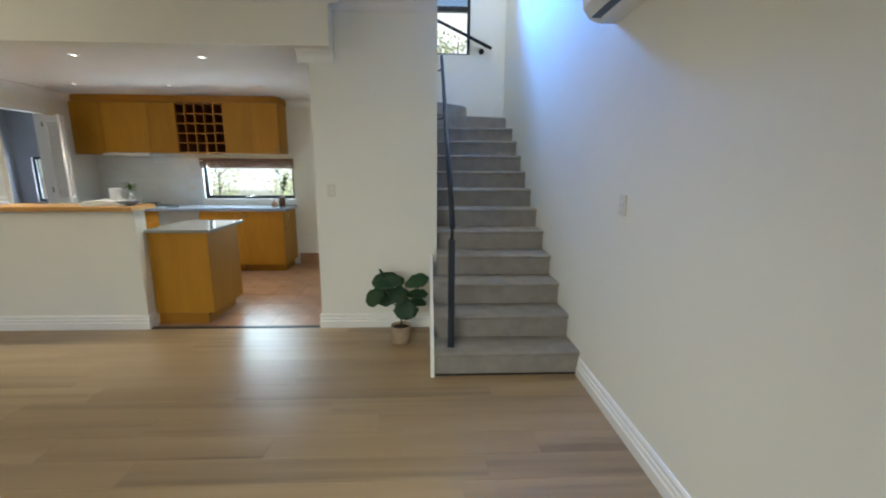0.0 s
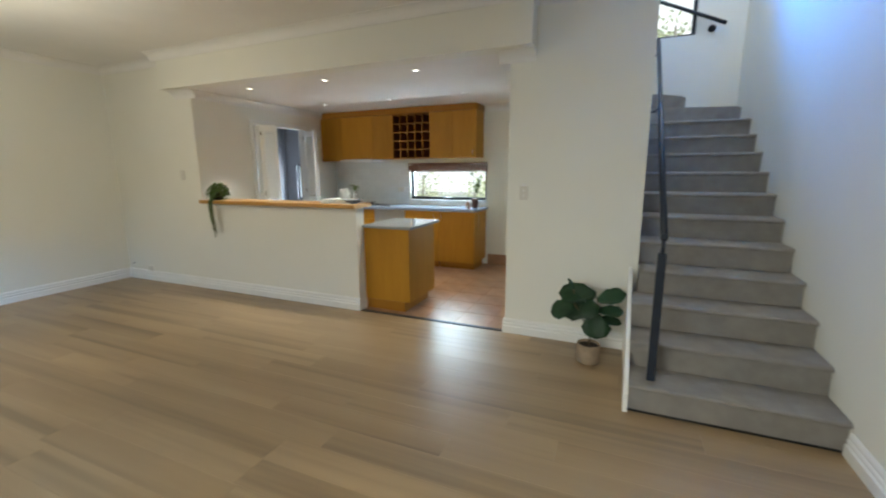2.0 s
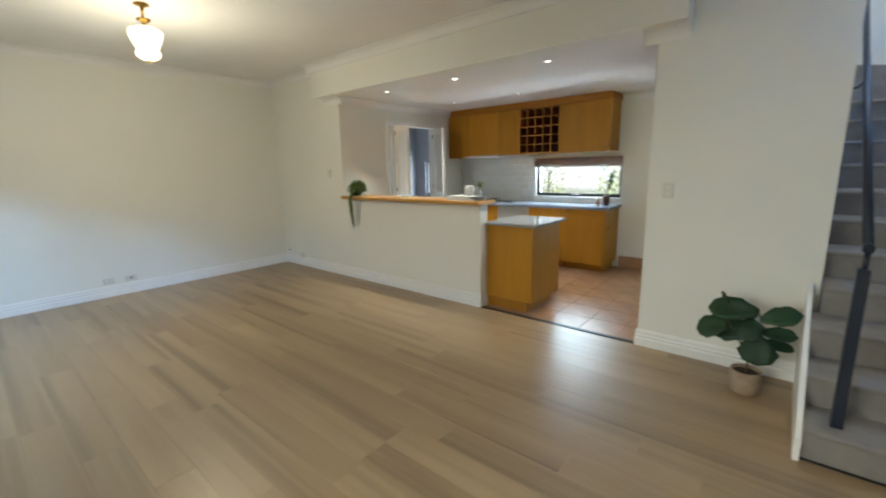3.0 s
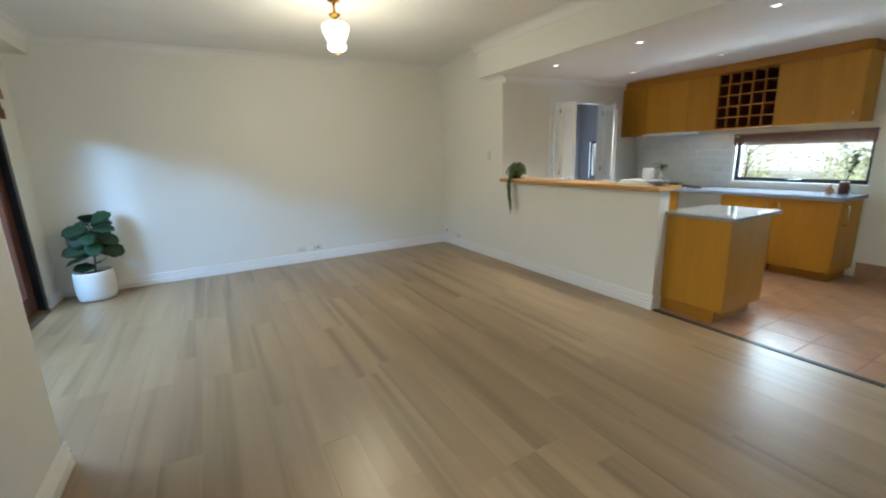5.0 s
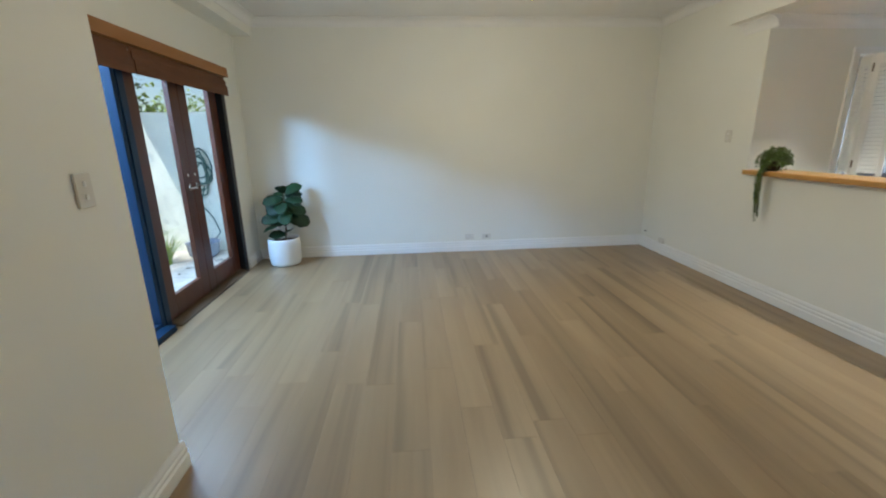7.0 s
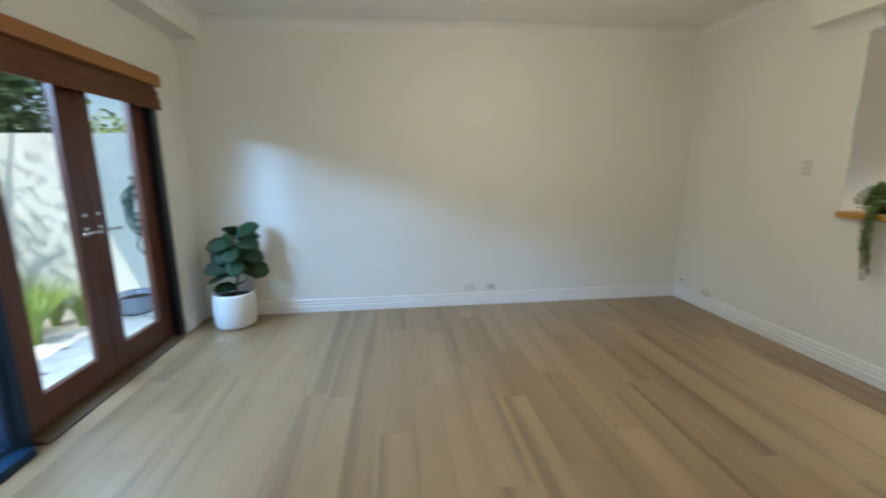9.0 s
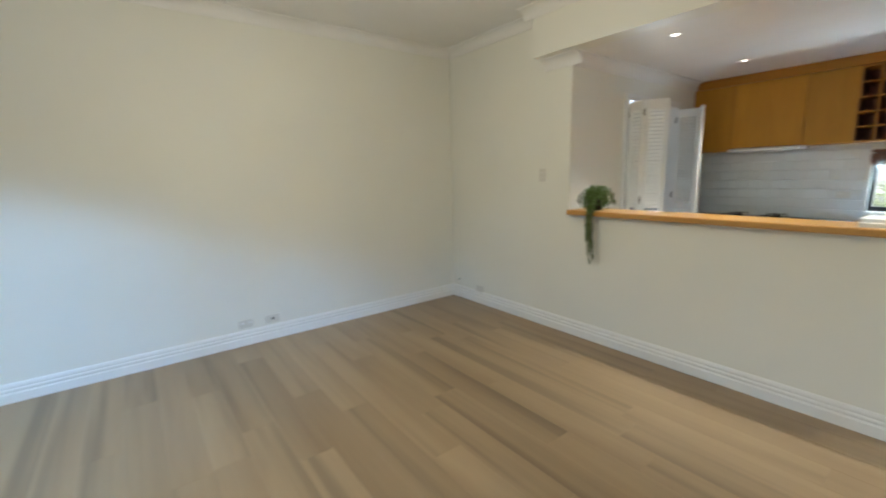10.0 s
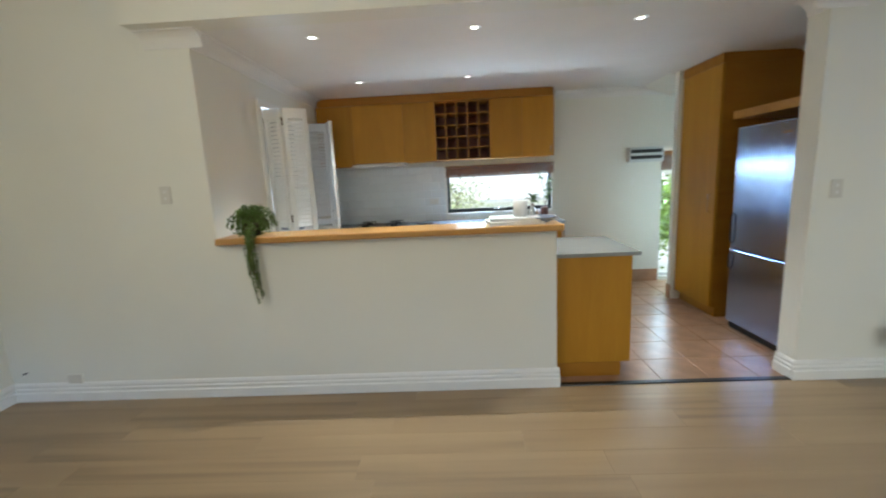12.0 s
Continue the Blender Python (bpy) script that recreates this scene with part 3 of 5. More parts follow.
part("window_frame", join(box(-1.3, -1.26, YN - 0.11, YN - 0.06, 0.85, 2.15), box(0.06, 0.1, YN - 0.11, YN - 0.06, 0.85, 2.15), box(-1.26, 0.06, YN - 0.11, YN - 0.06, 0.85, 0.89), box(-1.26, 0.06, YN - 0.11, YN - 0.06, 2.11, 2.15)), M_TRIM, nw)

# bamboo roman blind, raised
blind = thing("roman_blind", (-4.0, YF, 2.2), "raised brown woven bamboo blind under a timber valance", "blind")
part("valance", prism([(YF + 0.002, 2.135), (YF + 0.002, 2.235), (YF + 0.075, 2.225), (YF + 0.08, 2.135)], "x", -5.485, -2.42), M_VALANCE, blind)
for i, (dy, z0, z1) in enumerate(((0.03, 1.965, 2.14), (0.045, 1.955, 2.10), (0.058, 1.948, 2.05))):
    for x0, x1 in ((-5.478, -3.93), (-3.915, -2.43)):
        n = int((z1 - z0) / 0.012)
        part("blind_fold", join(*[box(x0, x1, YF + dy - 0.005, YF + dy + 0.003, z0 + 0.012 * j, z0 + 0.012 * j + 0.0105) for j in range(n)]), M_BLIND, blind)

# ---- kitchen ----
def bar_handle(x, y, z0, z1, out=(0, -1)):
    o = 0.03
    return tube([(x, y, z0), (x + o * out[0], y + o * out[1], z0 + 0.005), (x + o * out[0], y + o * out[1], z1 - 0.005), (x, y, z1)], 0.005, 8)


structure("threshold_strip", prism([(YB - 0.012, 0.0), (YB - 0.008, 0.008), (YB + 0.03, 0.008), (YB + 0.034, 0.0)], "x", BAR1 + 0.02, PIER0 - 0.02), M_BLACK, "dark metal threshold strip")

bar = solid("bar_top", prism([(-4.272, 3.835), (-2.005, 3.835), (-2.005, 4.16), (-4.272, 4.16)], "z", 1.094, 1.136, 0.008), M_BAR, "honey timber bar top on the white half wall", "bar top")

island = thing("island_cabinet", (-1.77, 4.35, 0), "honey timber veneer cabinet end beside the half wall", "cabinet")
part("body", box(BAR1 + 0.005, -1.50, 4.055, 4.66, 0.105, 0.883, 0.002), M_CAB, island)
part("end_panel", box(BAR1 + 0.004, -1.497, 4.030, 4.053, 0.108, 0.883, 0.002), M_CAB, island)
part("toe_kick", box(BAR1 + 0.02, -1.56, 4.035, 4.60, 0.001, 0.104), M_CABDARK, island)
solid("island_worktop", box(BAR1 + 0.008, -1.452, 3.992, 4.722, 0.884, 0.912, 0.003), M_STONE_L, "pale polished stone worktop on the timber cabinet", "worktop")

# base cabinets along the back wall
BX = [-4.29, -3.75, -3.17, -2.62, -2.05, -1.475]
for i, (x0, x1) in enumerate(zip(BX, BX[1:])):
    c = thing("base_cabinet", ((x0 + x1) / 2, 6.3, 0), "honey timber veneer kitchen base cabinet under the worktop", "cabinet", "base cabinets")
    part("body", box(x0 + 0.001, x1 - 0.001, 6.045, KBACK - 0.002, 0.10, 0.868), M_CAB, c)
    part("toe_kick", box(x0 + 0.001, x1 - 0.03, 6.10, 6.5, 0.001, 0.099), M_CABDARK, c)
    if i == 2:
        c["label"] = "brushed steel dishwasher built in below the worktop"
        c["category"] = "dishwasher"
        c.name = "dishwasher"
        part("door", box(x0 + 0.004, x1 - 0.004, 6.018, 6.043, 0.108, 0.862, 0.003), M_STEEL_WARM, c, "brushed steel front")
    elif i == 1:
        d = part("drawer", box(x0 + 0.003, x1 - 0.003, 6.022, 6.043, 0.72, 0.862, 0.002), M_CAB, c)
        part("handle", bar_handle((x0 + x1) / 2, 6.022, 0.76, 0.83), M_CHROME, d, "chrome bow handle")
        part("door", box(x0 + 0.003, x1 - 0.003, 6.022, 6.043, 0.108, 0.714, 0.002), M_CAB, c)
    else:
        d = part("door", box(x0 + 0.003, x1 - 0.003, 6.022, 6.043, 0.108, 0.862, 0.002), M_CAB, c)
        part("handle", bar_handle(x0 + 0.06 if i == 4 else x1 - 0.06, 6.022, 0.74, 0.83), M_CHROME, d, "chrome bow handle")
solid("back_worktop", prism([(-4.298, 5.995), (-1.47, 5.995), (-1.44, 6.02), (-1.44, KBACK - 0.014), (-4.298, KBACK - 0.014)], "z", 0.870, 0.910, 0.003), M_STONE, "long grey speckled stone worktop along the back wall", "worktop")
towel = thing("towel_rail", (-1.45, 6.2, 0.8), "small chrome rail on the cabinet end", "rail")
part("bar", tube([(-1.474, 6.10, 0.82), (-1.435, 6.10, 0.82), (-1.435, 6.10, 0.62), (-1.474, 6.10, 0.62)], 0.006), M_CHROME, towel)

cook = thing("cooktop", (-3.62, 6.28, 0.911), "black gas cooktop with iron trivets on the worktop", "cooktop")
part("glass", box(-3.93, -3.31, 6.06, 6.50, 0.911, 0.918, 0.002), M_BLACK, cook)
for cx in (-3.80, -3.45):
    for cy in (6.17, 6.39):
        part("burner", lathe([(0.045, 0), (0.045, 0.016), (0.03, 0.022)], (cx, cy, 0.918), 16), M_BLACK, cook)
        part("trivet", join(*[tube([(cx - 0.09 * math.cos(a), cy - 0.09 * math.sin(a), 0.92), (cx - 0.085 * math.cos(a), cy - 0.085 * math.sin(a), 0.95), (cx + 0.085 * math.cos(a), cy + 0.085 * math.sin(a), 0.95), (cx + 0.09 * math.cos(a), cy + 0.09 * math.sin(a), 0.92)], 0.006, 6) for a in (0.4, 1.97)]), M_BLACK, cook)

# wall cabinets
UY = 6.213
UZ0, UZ1, UZ2 = 1.658, 2.325, 2.418
UX = [(-4.29, -3.875, 1.635), (-3.87, -3.275, 1.665), (-3.27, -2.905, 1.658), (-2.258, -1.895, 1.658), (-1.89, -1.525, 1.658)]
for i, (x0, x1, z0) in enumerate(UX):
    c = thing("wall_cabinet", ((x0 + x1) / 2, KBACK, z0), "honey timber veneer wall cabinet above the worktop", "cabinet", "wall cabinets")
    part("body", box(x0, x1, UY + 0.022, KBACK - 0.002, z0, UZ1), M_CAB, c)
    d = part("door", box(x0 - 0.0018, x1 + 0.0018, UY, UY + 0.020, z0 - 0.004, UZ1 - 0.0003, 0.0015), M_CAB, c)
    if i == 4:
        part("handle", bar_handle(x1 - 0.04, UY, z0 + 0.03, z0 + 0.11), M_CHROME, d, "chrome bow handle")
rack = thing("wine_rack", (-2.58, KBACK, UZ0), "built-in timber wine rack with a grid of dark niches", "wine rack")
part("back", box(-2.902, -2.262, 6.50, KBACK - 0.002, UZ0, UZ1), M_NICHE, rack, "dark red-brown niche lining")
for i in range(6):
    x = -2.902 + 0.640 * i / 5
    part("upright", box(x - 0.007, x + 0.007, UY + 0.003, 6.50, UZ0, UZ1 - 0.002), M_CABDARK, rack)
    z = UZ0 + 0.007 + (UZ1 - UZ0 - 0.016) * i / 5
    for j in range(5):
        xa = -2.902 + 0.640 * j / 5 + 0.007
        part("shelf", box(xa, xa + 0.114, UY + 0.004, 6.50, z - 0.006, z + 0.006), M_CABDARK, rack)
for i in range(5):
    for j in range(5):
        xa = -2.902 + 0.640 * j / 5 + 0.007
        z = UZ0 + 0.013 + (UZ1 - UZ0 - 0.016) * i / 5
        part("niche_lining", join(box(xa, xa + 0.003, UY + 0.03, 6.499, z, z + 0.119), box(xa + 0.111, xa + 0.114, UY + 0.03, 6.499, z, z + 0.119), box(xa + 0.003, xa + 0.111, UY + 0.03, 6.499, z, z + 0.003)), M_NICHE, rack)
out = [(-4.295, KBACK - 0.002)] + [(-4.295 + 0.11 * (1 - math.cos(radians(a))), 6.29 - 0.10 * math.sin(radians(a))) for a in range(0, 91, 15)]
out += [(-1.60 + 0.09 * math.sin(radians(a)), 6.19 + 0.10 * (1 - math.cos(radians(a)))) for a in range(0, 91, 15)] + [(-1.51, KBACK - 0.002)]
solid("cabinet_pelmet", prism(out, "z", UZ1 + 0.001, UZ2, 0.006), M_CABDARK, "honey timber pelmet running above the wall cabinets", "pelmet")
hood = thing("range_hood", (-3.57, 6.35, 1.62), "slim white slide-out range hood under the cabinet", "range hood")
part("body", box(-3.862, -3.285, 6.23, 6.55, 1.625, 1.659, 0.003), M_WHITE, hood)
part("front_edge", box(-3.90, -3.28, 6.175, 6.228, 1.622, 1.650, 0.006), M_WHITE, hood)

# window, blind, tiles
kw = thing("window_kitchen", (-2.13, KBACK, 1.0), "low wide kitchen window in black aluminium", "window", kind="structure")
part("window_frame", join(box(WX0, WX0 + 0.035, KBACK + 0.05, KBACK + 0.10, WZ0, WZ1), box(WX1 - 0.035, WX1, KBACK + 0.05, KBACK + 0.10, WZ0, WZ1),
     box(WX0, WX1, KBACK + 0.051, KBACK + 0.099, WZ0, WZ0 + 0.045), box(WX0, WX1, KBACK + 0.051, KBACK + 0.099, WZ1 - 0.03, WZ1)), M_DARKFRAME, kw)
part("winder", tube([(-2.2, KBACK + 0.05, 1.03), (-2.2, KBACK + 0.02, 1.035), (-2.05, KBACK + 0.015, 1.04)], 0.008), M_CHROME, kw)
p = part("pane", box(WX0 + 0.035, WX1 - 0.035, KBACK + 0.073, KBACK + 0.078, WZ0 + 0.045, WZ1 - 0.03), M_GLASS, kw)
p.visible_shadow = False
part("window_sill", box(WX0 - 0.005, WX1 + 0.01, KBACK - 0.012, KBACK + 0.05, WZ0 - 0.025, WZ0 - 0.001, 0.003), M_TRIM, kw)
kb = thing("kitchen_blind", (-2.13, KBACK, 1.5), "raised dark brown woven blind at the kitchen window", "blind")
part("headrail", box(-2.81, -1.455, KBACK - 0.05, KBACK - 0.002, 1.565, 1.592, 0.003), M_BLIND, kb)
for k, (dy, z0) in enumerate(((0.012, 1.45), (0.026, 1.462), (0.040, 1.475))):
    part("blind_fold", join(*[box(-2.81, -1.455, KBACK - dy - 0.007, KBACK - dy, z0 + 0.012 * j, z0 + 0.012 * j + 0.0105) for j in range(int((1.565 - z0) / 0.012))]), M_BLIND, kb)

# fridge, pantry, shelf
pan = thing("pantry_cabinet", (0.05, 5.45, 0), "tall honey timber pantry cabinet beside the fridge", "cabinet")
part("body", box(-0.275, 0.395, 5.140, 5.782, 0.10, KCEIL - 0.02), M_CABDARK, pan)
d = part("door", box(-0.300, -0.277, 5.142, 5.780, 0.108, KCEIL - 0.09, 0.003), M_CAB, pan)
part("handle", bar_handle(-0.300, 5.20, 1.02, 1.19, (-1, 0)), M_CHROME, d, "chrome bow handle")
part("toe_kick", box(-0.24, 0.395, 5.15, 5.782, 0.001, 0.099), M_CABDARK, pan)
part("pelmet", box(-0.306, 0.39, 5.135, 5.782, KCEIL - 0.088, KCEIL - 0.002, 0.004), M_CABDARK, pan)
solid("fridge_shelf", box(-0.19, 0.395, YB + 0.165, 5.134, 1.845, 1.915, 0.004), M_BAR, "timber shelf fixed above the fridge", "shelf")
fr = thing("fridge", (0.02, 4.55, 0), "tall brushed steel two-door fridge freezer", "fridge")
part("body", box(-0.225, 0.36, 4.23, 4.885, 0.03, 1.755, 0.006), M_BLACK, fr, "dark grey cabinet sides")
fd = part("door", box(-0.30, -0.23, 4.232, 4.883, 0.733, 1.752, 0.007), M_STEEL, fr)
part("handle", tube([(-0.299, 4.865, 0.78), (-0.318, 4.865, 0.80), (-0.318, 4.865, 1.02), (-0.299, 4.865, 1.04)], 0.007), M_BLACK, fd, "dark vertical handle")
fd = part("freezer_door", box(-0.30, -0.23, 4.232, 4.883, 0.075, 0.724, 0.007), M_STEEL, fr)
part("handle", tube([(-0.299, 4.865, 0.55), (-0.318, 4.865, 0.57), (-0.318, 4.865, 0.68), (-0.299, 4.865, 0.70)], 0.007), M_BLACK, fd, "dark vertical handle")
part("badge", box(-0.3012, -0.2995, 4.30, 4.40, 1.66, 1.675), M_CHROME, fd)
part("base_grille", box(-0.27, -0.235, 4.24, 4.875, 0.012, 0.07, 0.004), M_BLACK, fr)
for y in (4.28, 4.83):
    part("foot", lathe([(0.018, 0), (0.018, 0.03)], (-0.2, y, 0.0008), 12), M_BLACK, fr)

# slotted metal unit and tall window on the back wall
vent = thing("wall_vent", (-0.33, KBACK, 1.62), "slotted metal unit fixed high on the white wall", "vent")
part("case", box(-0.545, -0.118, KBACK - 0.075, KBACK - 0.001, 1.530, 1.712, 0.008), M_VENT, vent)
for z in (1.565, 1.640):
    part("slot", box(-0.52, -0.14, KBACK - 0.0775, KBACK - 0.0755, z, z + 0.042), M_BLACK, vent, "dark slot")
sw = solid("wall_bracket", box(-0.47, -0.458, KBACK - 0.012, KBACK - 0.001, 1.24, 1.33, 0.002), M_WHITE, "small white fitting on the kitchen wall", "fitting")
gw = thing("window_tall", (0.15, KBACK, 0.05), "tall narrow window to green foliage", "window", kind="structure")
part("window_frame", join(box(GX0, GX0 + 0.03, KBACK + 0.05, KBACK + 0.10, GZ0, GZ1), box(GX1 - 0.03, GX1, KBACK + 0.05, KBACK + 0.10, GZ0, GZ1), box(GX0 + 0.03, GX1 - 0.03, KBACK + 0.05, KBACK + 0.10, GZ0, GZ0 + 0.04), box(GX0 + 0.03, GX1 - 0.03, KBACK + 0.05, KBACK + 0.10, GZ1 - 0.04, GZ1)), M_TRIM, gw)
p = part("pane", box(GX0 + 0.03, GX1 - 0.03, KBACK + 0.073, KBACK + 0.078, GZ0 + 0.04, GZ1 - 0.04), M_GLASS, gw)
p.visible_shadow = False
gb = thing("window_blind", (0.15, KBACK, 1.6), "raised brown woven blind at the tall window", "blind")
part("headrail", box(GX0 - 0.02, GX1 + 0.02, KBACK - 0.04, KBACK - 0.002, 1.60, 1.655), M_VALANCE, gb)
part("blind_fold", join(*[box(GX0 - 0.015, GX1 + 0.015, KBACK - 0.028, KBACK - 0.018, 1.42 + 0.012 * j, 1.4305 + 0.012 * j) for j in range(15)]), M_BLIND, gb)

# bifold louvre doors folded back at the side doorway
trim = structure("door_trim", join(box(KLEFT - 0.11, KLEFT + 0.015, DY0 - 0.06, DY0, 0, DZ + 0.06), box(KLEFT - 0.11, KLEFT + 0.015, DY1, DY1 + 0.06, 0, DZ + 0.06), box(KLEFT - 0.11, KLEFT + 0.015, DY0, DY1, DZ, DZ + 0.06)), M_TRIM, "white door trim")


def louvre_leaf(parent, x0, y0, x1, y1, top):
    """One slatted leaf standing between two points of the plan."""
    w = math.hypot(x1 - x0, y1 - y0)
    m = Matrix.Translation((x0, y0, 0.012)) @ Matrix.Rotation(math.atan2(y1 - y0, x1 - x0), 4, "Z")
    bm = join(box(0, 0.038, -0.015, 0.015, 0, top, 0.003), box(w - 0.038, w, -0.015, 0.015, 0, top, 0.003),
              box(0.037, w - 0.037, -0.014, 0.014, 0, 0.13), box(0.037, w - 0.037, -0.014, 0.014, top - 0.08, top), box(0.037, w - 0.037, -0.014, 0.014, 1.0, 1.06))
    bm.transform(m)
    lf = part("door_leaf", bm, M_TRIM, parent)
    for j in range(int((top - 0.19) / 0.034)):
        z = 0.147 + 0.034 * j
        if abs(z - 1.03) < 0.045:
            continue
        bm = prism([(-0.013, z - 0.010), (-0.010, z - 0.014), (0.013, z + 0.015), (0.010, z + 0.019)], "x", 0.036, w - 0.036)
        bm.transform(m)
        part("slat", bm, M_TRIM, lf)
    for z in (0.28, 1.13, top - 0.14):
        bm = box(-0.011, -0.001, -0.017, 0.004, z, z + 0.065)
        bm.transform(m)
        part("hinge", bm, M_STEM, lf, "small dark hinge")
    return lf


def bifold(points, top, label):
    t = thing("louvre_door", (points[0][0], points[0][1], 0.01), label, "door")
    for (x0, y0), (x1, y1) in zip(points, points[1:]):
        d = math.hypot(x1 - x0, y1 - y0)
        ux, uy = (x1 - x0) / d, (y1 - y0) / d
        louvre_leaf(t, x0 + 0.012 * ux, y0 + 0.012 * uy, x1, y1, top)
    return t


bifold([(-4.288, 4.815), (-4.110, 4.735), (-3.930, 4.845)], 2.08, "white folding louvre door half folded beside the doorway")
bifold([(-4.283, 5.765), (-4.050, 5.805), (-3.955, 5.610)], 2.08, "white folding louvre door folded open beside the wall cabinets")
# side room window, also standing in for a bright screen with dark bezel
sw = thing("window_side_room", (-5.76, 7.85, 1.2), "dark framed window in the grey side room, also standing in for a screen", "window", kind="structure")
part("window_frame", join(box(-6.33, -6.29, 7.84, 7.89, 0.85, 1.62), box(-5.24, -5.20, 7.84, 7.89, 0.85, 1.62), box(-6.29, -5.24, 7.84, 7.89, 0.85, 0.89), box(-6.29, -5.24, 7.84, 7.89, 1.58, 1.62)), M_DARKFRAME, sw)
p = part("pane", box(-6.29, -5.24, 7.863, 7.868, 0.89, 1.58), M_GLASS, sw)
p.visible_shadow = False

# downlights and detector
for x, y in ((-3.594, 4.139), (-2.518, 4.139), (-1.441, 4.150), (-3.593, 5.485), (-2.523, 5.50)):
    t = thing("downlight", (x, y, KCEIL), "small recessed lit ceiling downlight in white trim", "downlight", "kitchen downlights")
    part("trim_ring", lathe([(0.044, -0.0005), (0.044, -0.004), (0.030, -0.006), (0.023, -0.001)], (x, y, KCEIL), 20, cap=False), M_WHITE, t)
    part("lamp", lathe([(0.023, -0.0025), (0.010, -0.0045)], (x, y, KCEIL), 20), M_DOWN, t, "glowing lamp face")
    lamp("downlight_beam", "SPOT", 72, (1.0, 0.95, 0.86), look((x, y, KCEIL - 0.012), (x, y + 0.001, 0)), radius=0.022, cone=74)
det = thing("ceiling_sensor", (-1.441, 5.50, KCEIL), "small unlit round ceiling fitting", "downlight")
part("trim_ring", lathe([(0.048, -0.0005), (0.046, -0.006), (0.030, -0.010), (0.0, -0.010)], (-1.441, 5.50, KCEIL), 20, cap=False), M_WHITE, det)

# ---- living room fixtures ----
lampt = thing("ceiling_lamp", (-3.735, 1.65, CEIL), "lit ribbed glass ceiling lamp on a brass mount", "ceiling lamp")
LX, LY = -3.735, 1.65
part("mount", lathe([(0.055, 0), (0.055, -0.010), (0.014, -0.022), (0.012, -0.105), (0.050, -0.112), (0.046, -0.125), (0.016, -0.14), (0.016, -0.165), (0.052, -0.172), (0.052, -0.180), (0.0, -0.180)], (LX, LY, CEIL - 0.0005), 24, cap=False), M_BRASS, lampt, "brass ceiling mount")
shade_prof = [(0.05, -0.178), (0.085, -0.183), (0.110, -0.198), (0.120, -0.222), (0.114, -0.255), (0.096, -0.295), (0.078, -0.335), (0.070, -0.352), (0.076, -0.358), (0.086, -0.370), (0.083, -0.388), (0.060, -0.410), (0.03, -0.422), (0.0, -0.424)]
bm = lathe(shade_prof, (LX, LY, CEIL), 48, cap=False)
for v in bm.verts:
    dx, dy = v.co.x - LX, v.co.y - LY
    a = math.atan2(dy, dx)
    f = 1 + 0.035 * math.cos(12 * a)
    v.co.x, v.co.y = LX + dx * f, LY + dy * f
part("shade", bm, M_LAMPGLASS, lampt, "ribbed white glass shade").visible_shadow = False
part("finial", lathe([(0.010, -0.4245), (0.013, -0.432), (0.006, -0.442), (0.0, -0.446)], (LX, LY, CEIL), 12, cap=False), M_BRASS, lampt)
lamp("ceiling_lamp_glow", "POINT", 41, (1.0, 0.85, 0.63), Matrix.Translation((LX, LY, CEIL - 0.74)), radius=0.16)

ac = thing("air_conditioner", (XR, 2.25, 2.27), "white split-system air conditioner high on the wall", "air conditioner")
part("case", prism([(XR - 0.001, 2.31), (XR - 0.001, 2.61), (XR - 0.17, 2.61), (XR - 0.205, 2.585), (XR - 0.215, 2.475), (XR - 0.20, 2.385), (XR - 0.16, 2.33), (XR - 0.10, 2.31)], "y", 1.95, 2.77, 0.006), M_WHITE, ac)
part("outlet", box(XR - 0.172, XR - 0.125, 2.03, 2.69, 2.314, 2.321), M_BLACK, ac, "dark air outlet slot")
part("flap", prism([(XR - 0.205, 2.38), (XR - 0.20, 2.385), (XR - 0.158, 2.327), (XR - 0.163, 2.323)], "y", 2.01, 2.71), M_WHITE, ac)


def plate(name, label, cat, cx, cy, cz, w, h, nx, ny, marks):
    t = thing(name, (cx, cy, cz), label, cat)
    def b(u0, u1, z0, z1, d0, d1, bev=0.0):
        if ny:
            a, c = sorted((cy + ny * d0, cy + ny * d1))
            return box(cx + u0, cx + u1, a, c, cz + z0, cz + z1, bev)
        a, c = sorted((cx + nx * d0, cx + nx * d1))
        return box(a, c, cy + u0, cy + u1, cz + z0, cz + z1, bev)
    part("plate", b(-w / 2, w / 2, -h / 2, h / 2, 0.0006, 0.011, 0.003), M_PLATE, t)
    for u, z, mw, mh, m in marks:
        part("rocker" if m is M_WHITE else "socket_slot", b(u - mw / 2, u + mw / 2, z - mh / 2, z + mh / 2, 0.0112, 0.0145 if m is M_WHITE else 0.0118), m, t)
    return t


SWM = [(0, 0.022, 0.012, 0.018, M_WHITE), (0, -0.022, 0.012, 0.018, M_WHITE)]
plate("light_switch", "white two-gang light switch on the wall beside the bar", "light switch", -4.593, YB, 1.434, 0.072, 0.116, 0, -1, SWM)
plate("light_switch", "white light switch on the pier", "light switch", -0.309, YB, 1.276, 0.072, 0.116, 0, -1, SWM)
plate("light_switch", "white light switch on the stair wall", "light switch", XR, 2.47, 1.28, 0.072, 0.116, -1, 0, SWM)
plate("light_switch", "white two-gang light switch on the wall end", "light switch", -2.09, YN, 1.315, 0.072, 0.116, 0, 1, SWM)
plate("power_outlet", "white double power outlet above the skirting", "power outlet", XL, 1.527, 0.195, 0.116, 0.072, 1, 0, [(-0.03, 0.01, 0.022, 0.016, M_WHITE), (0.03, 0.01, 0.022, 0.016, M_WHITE)])
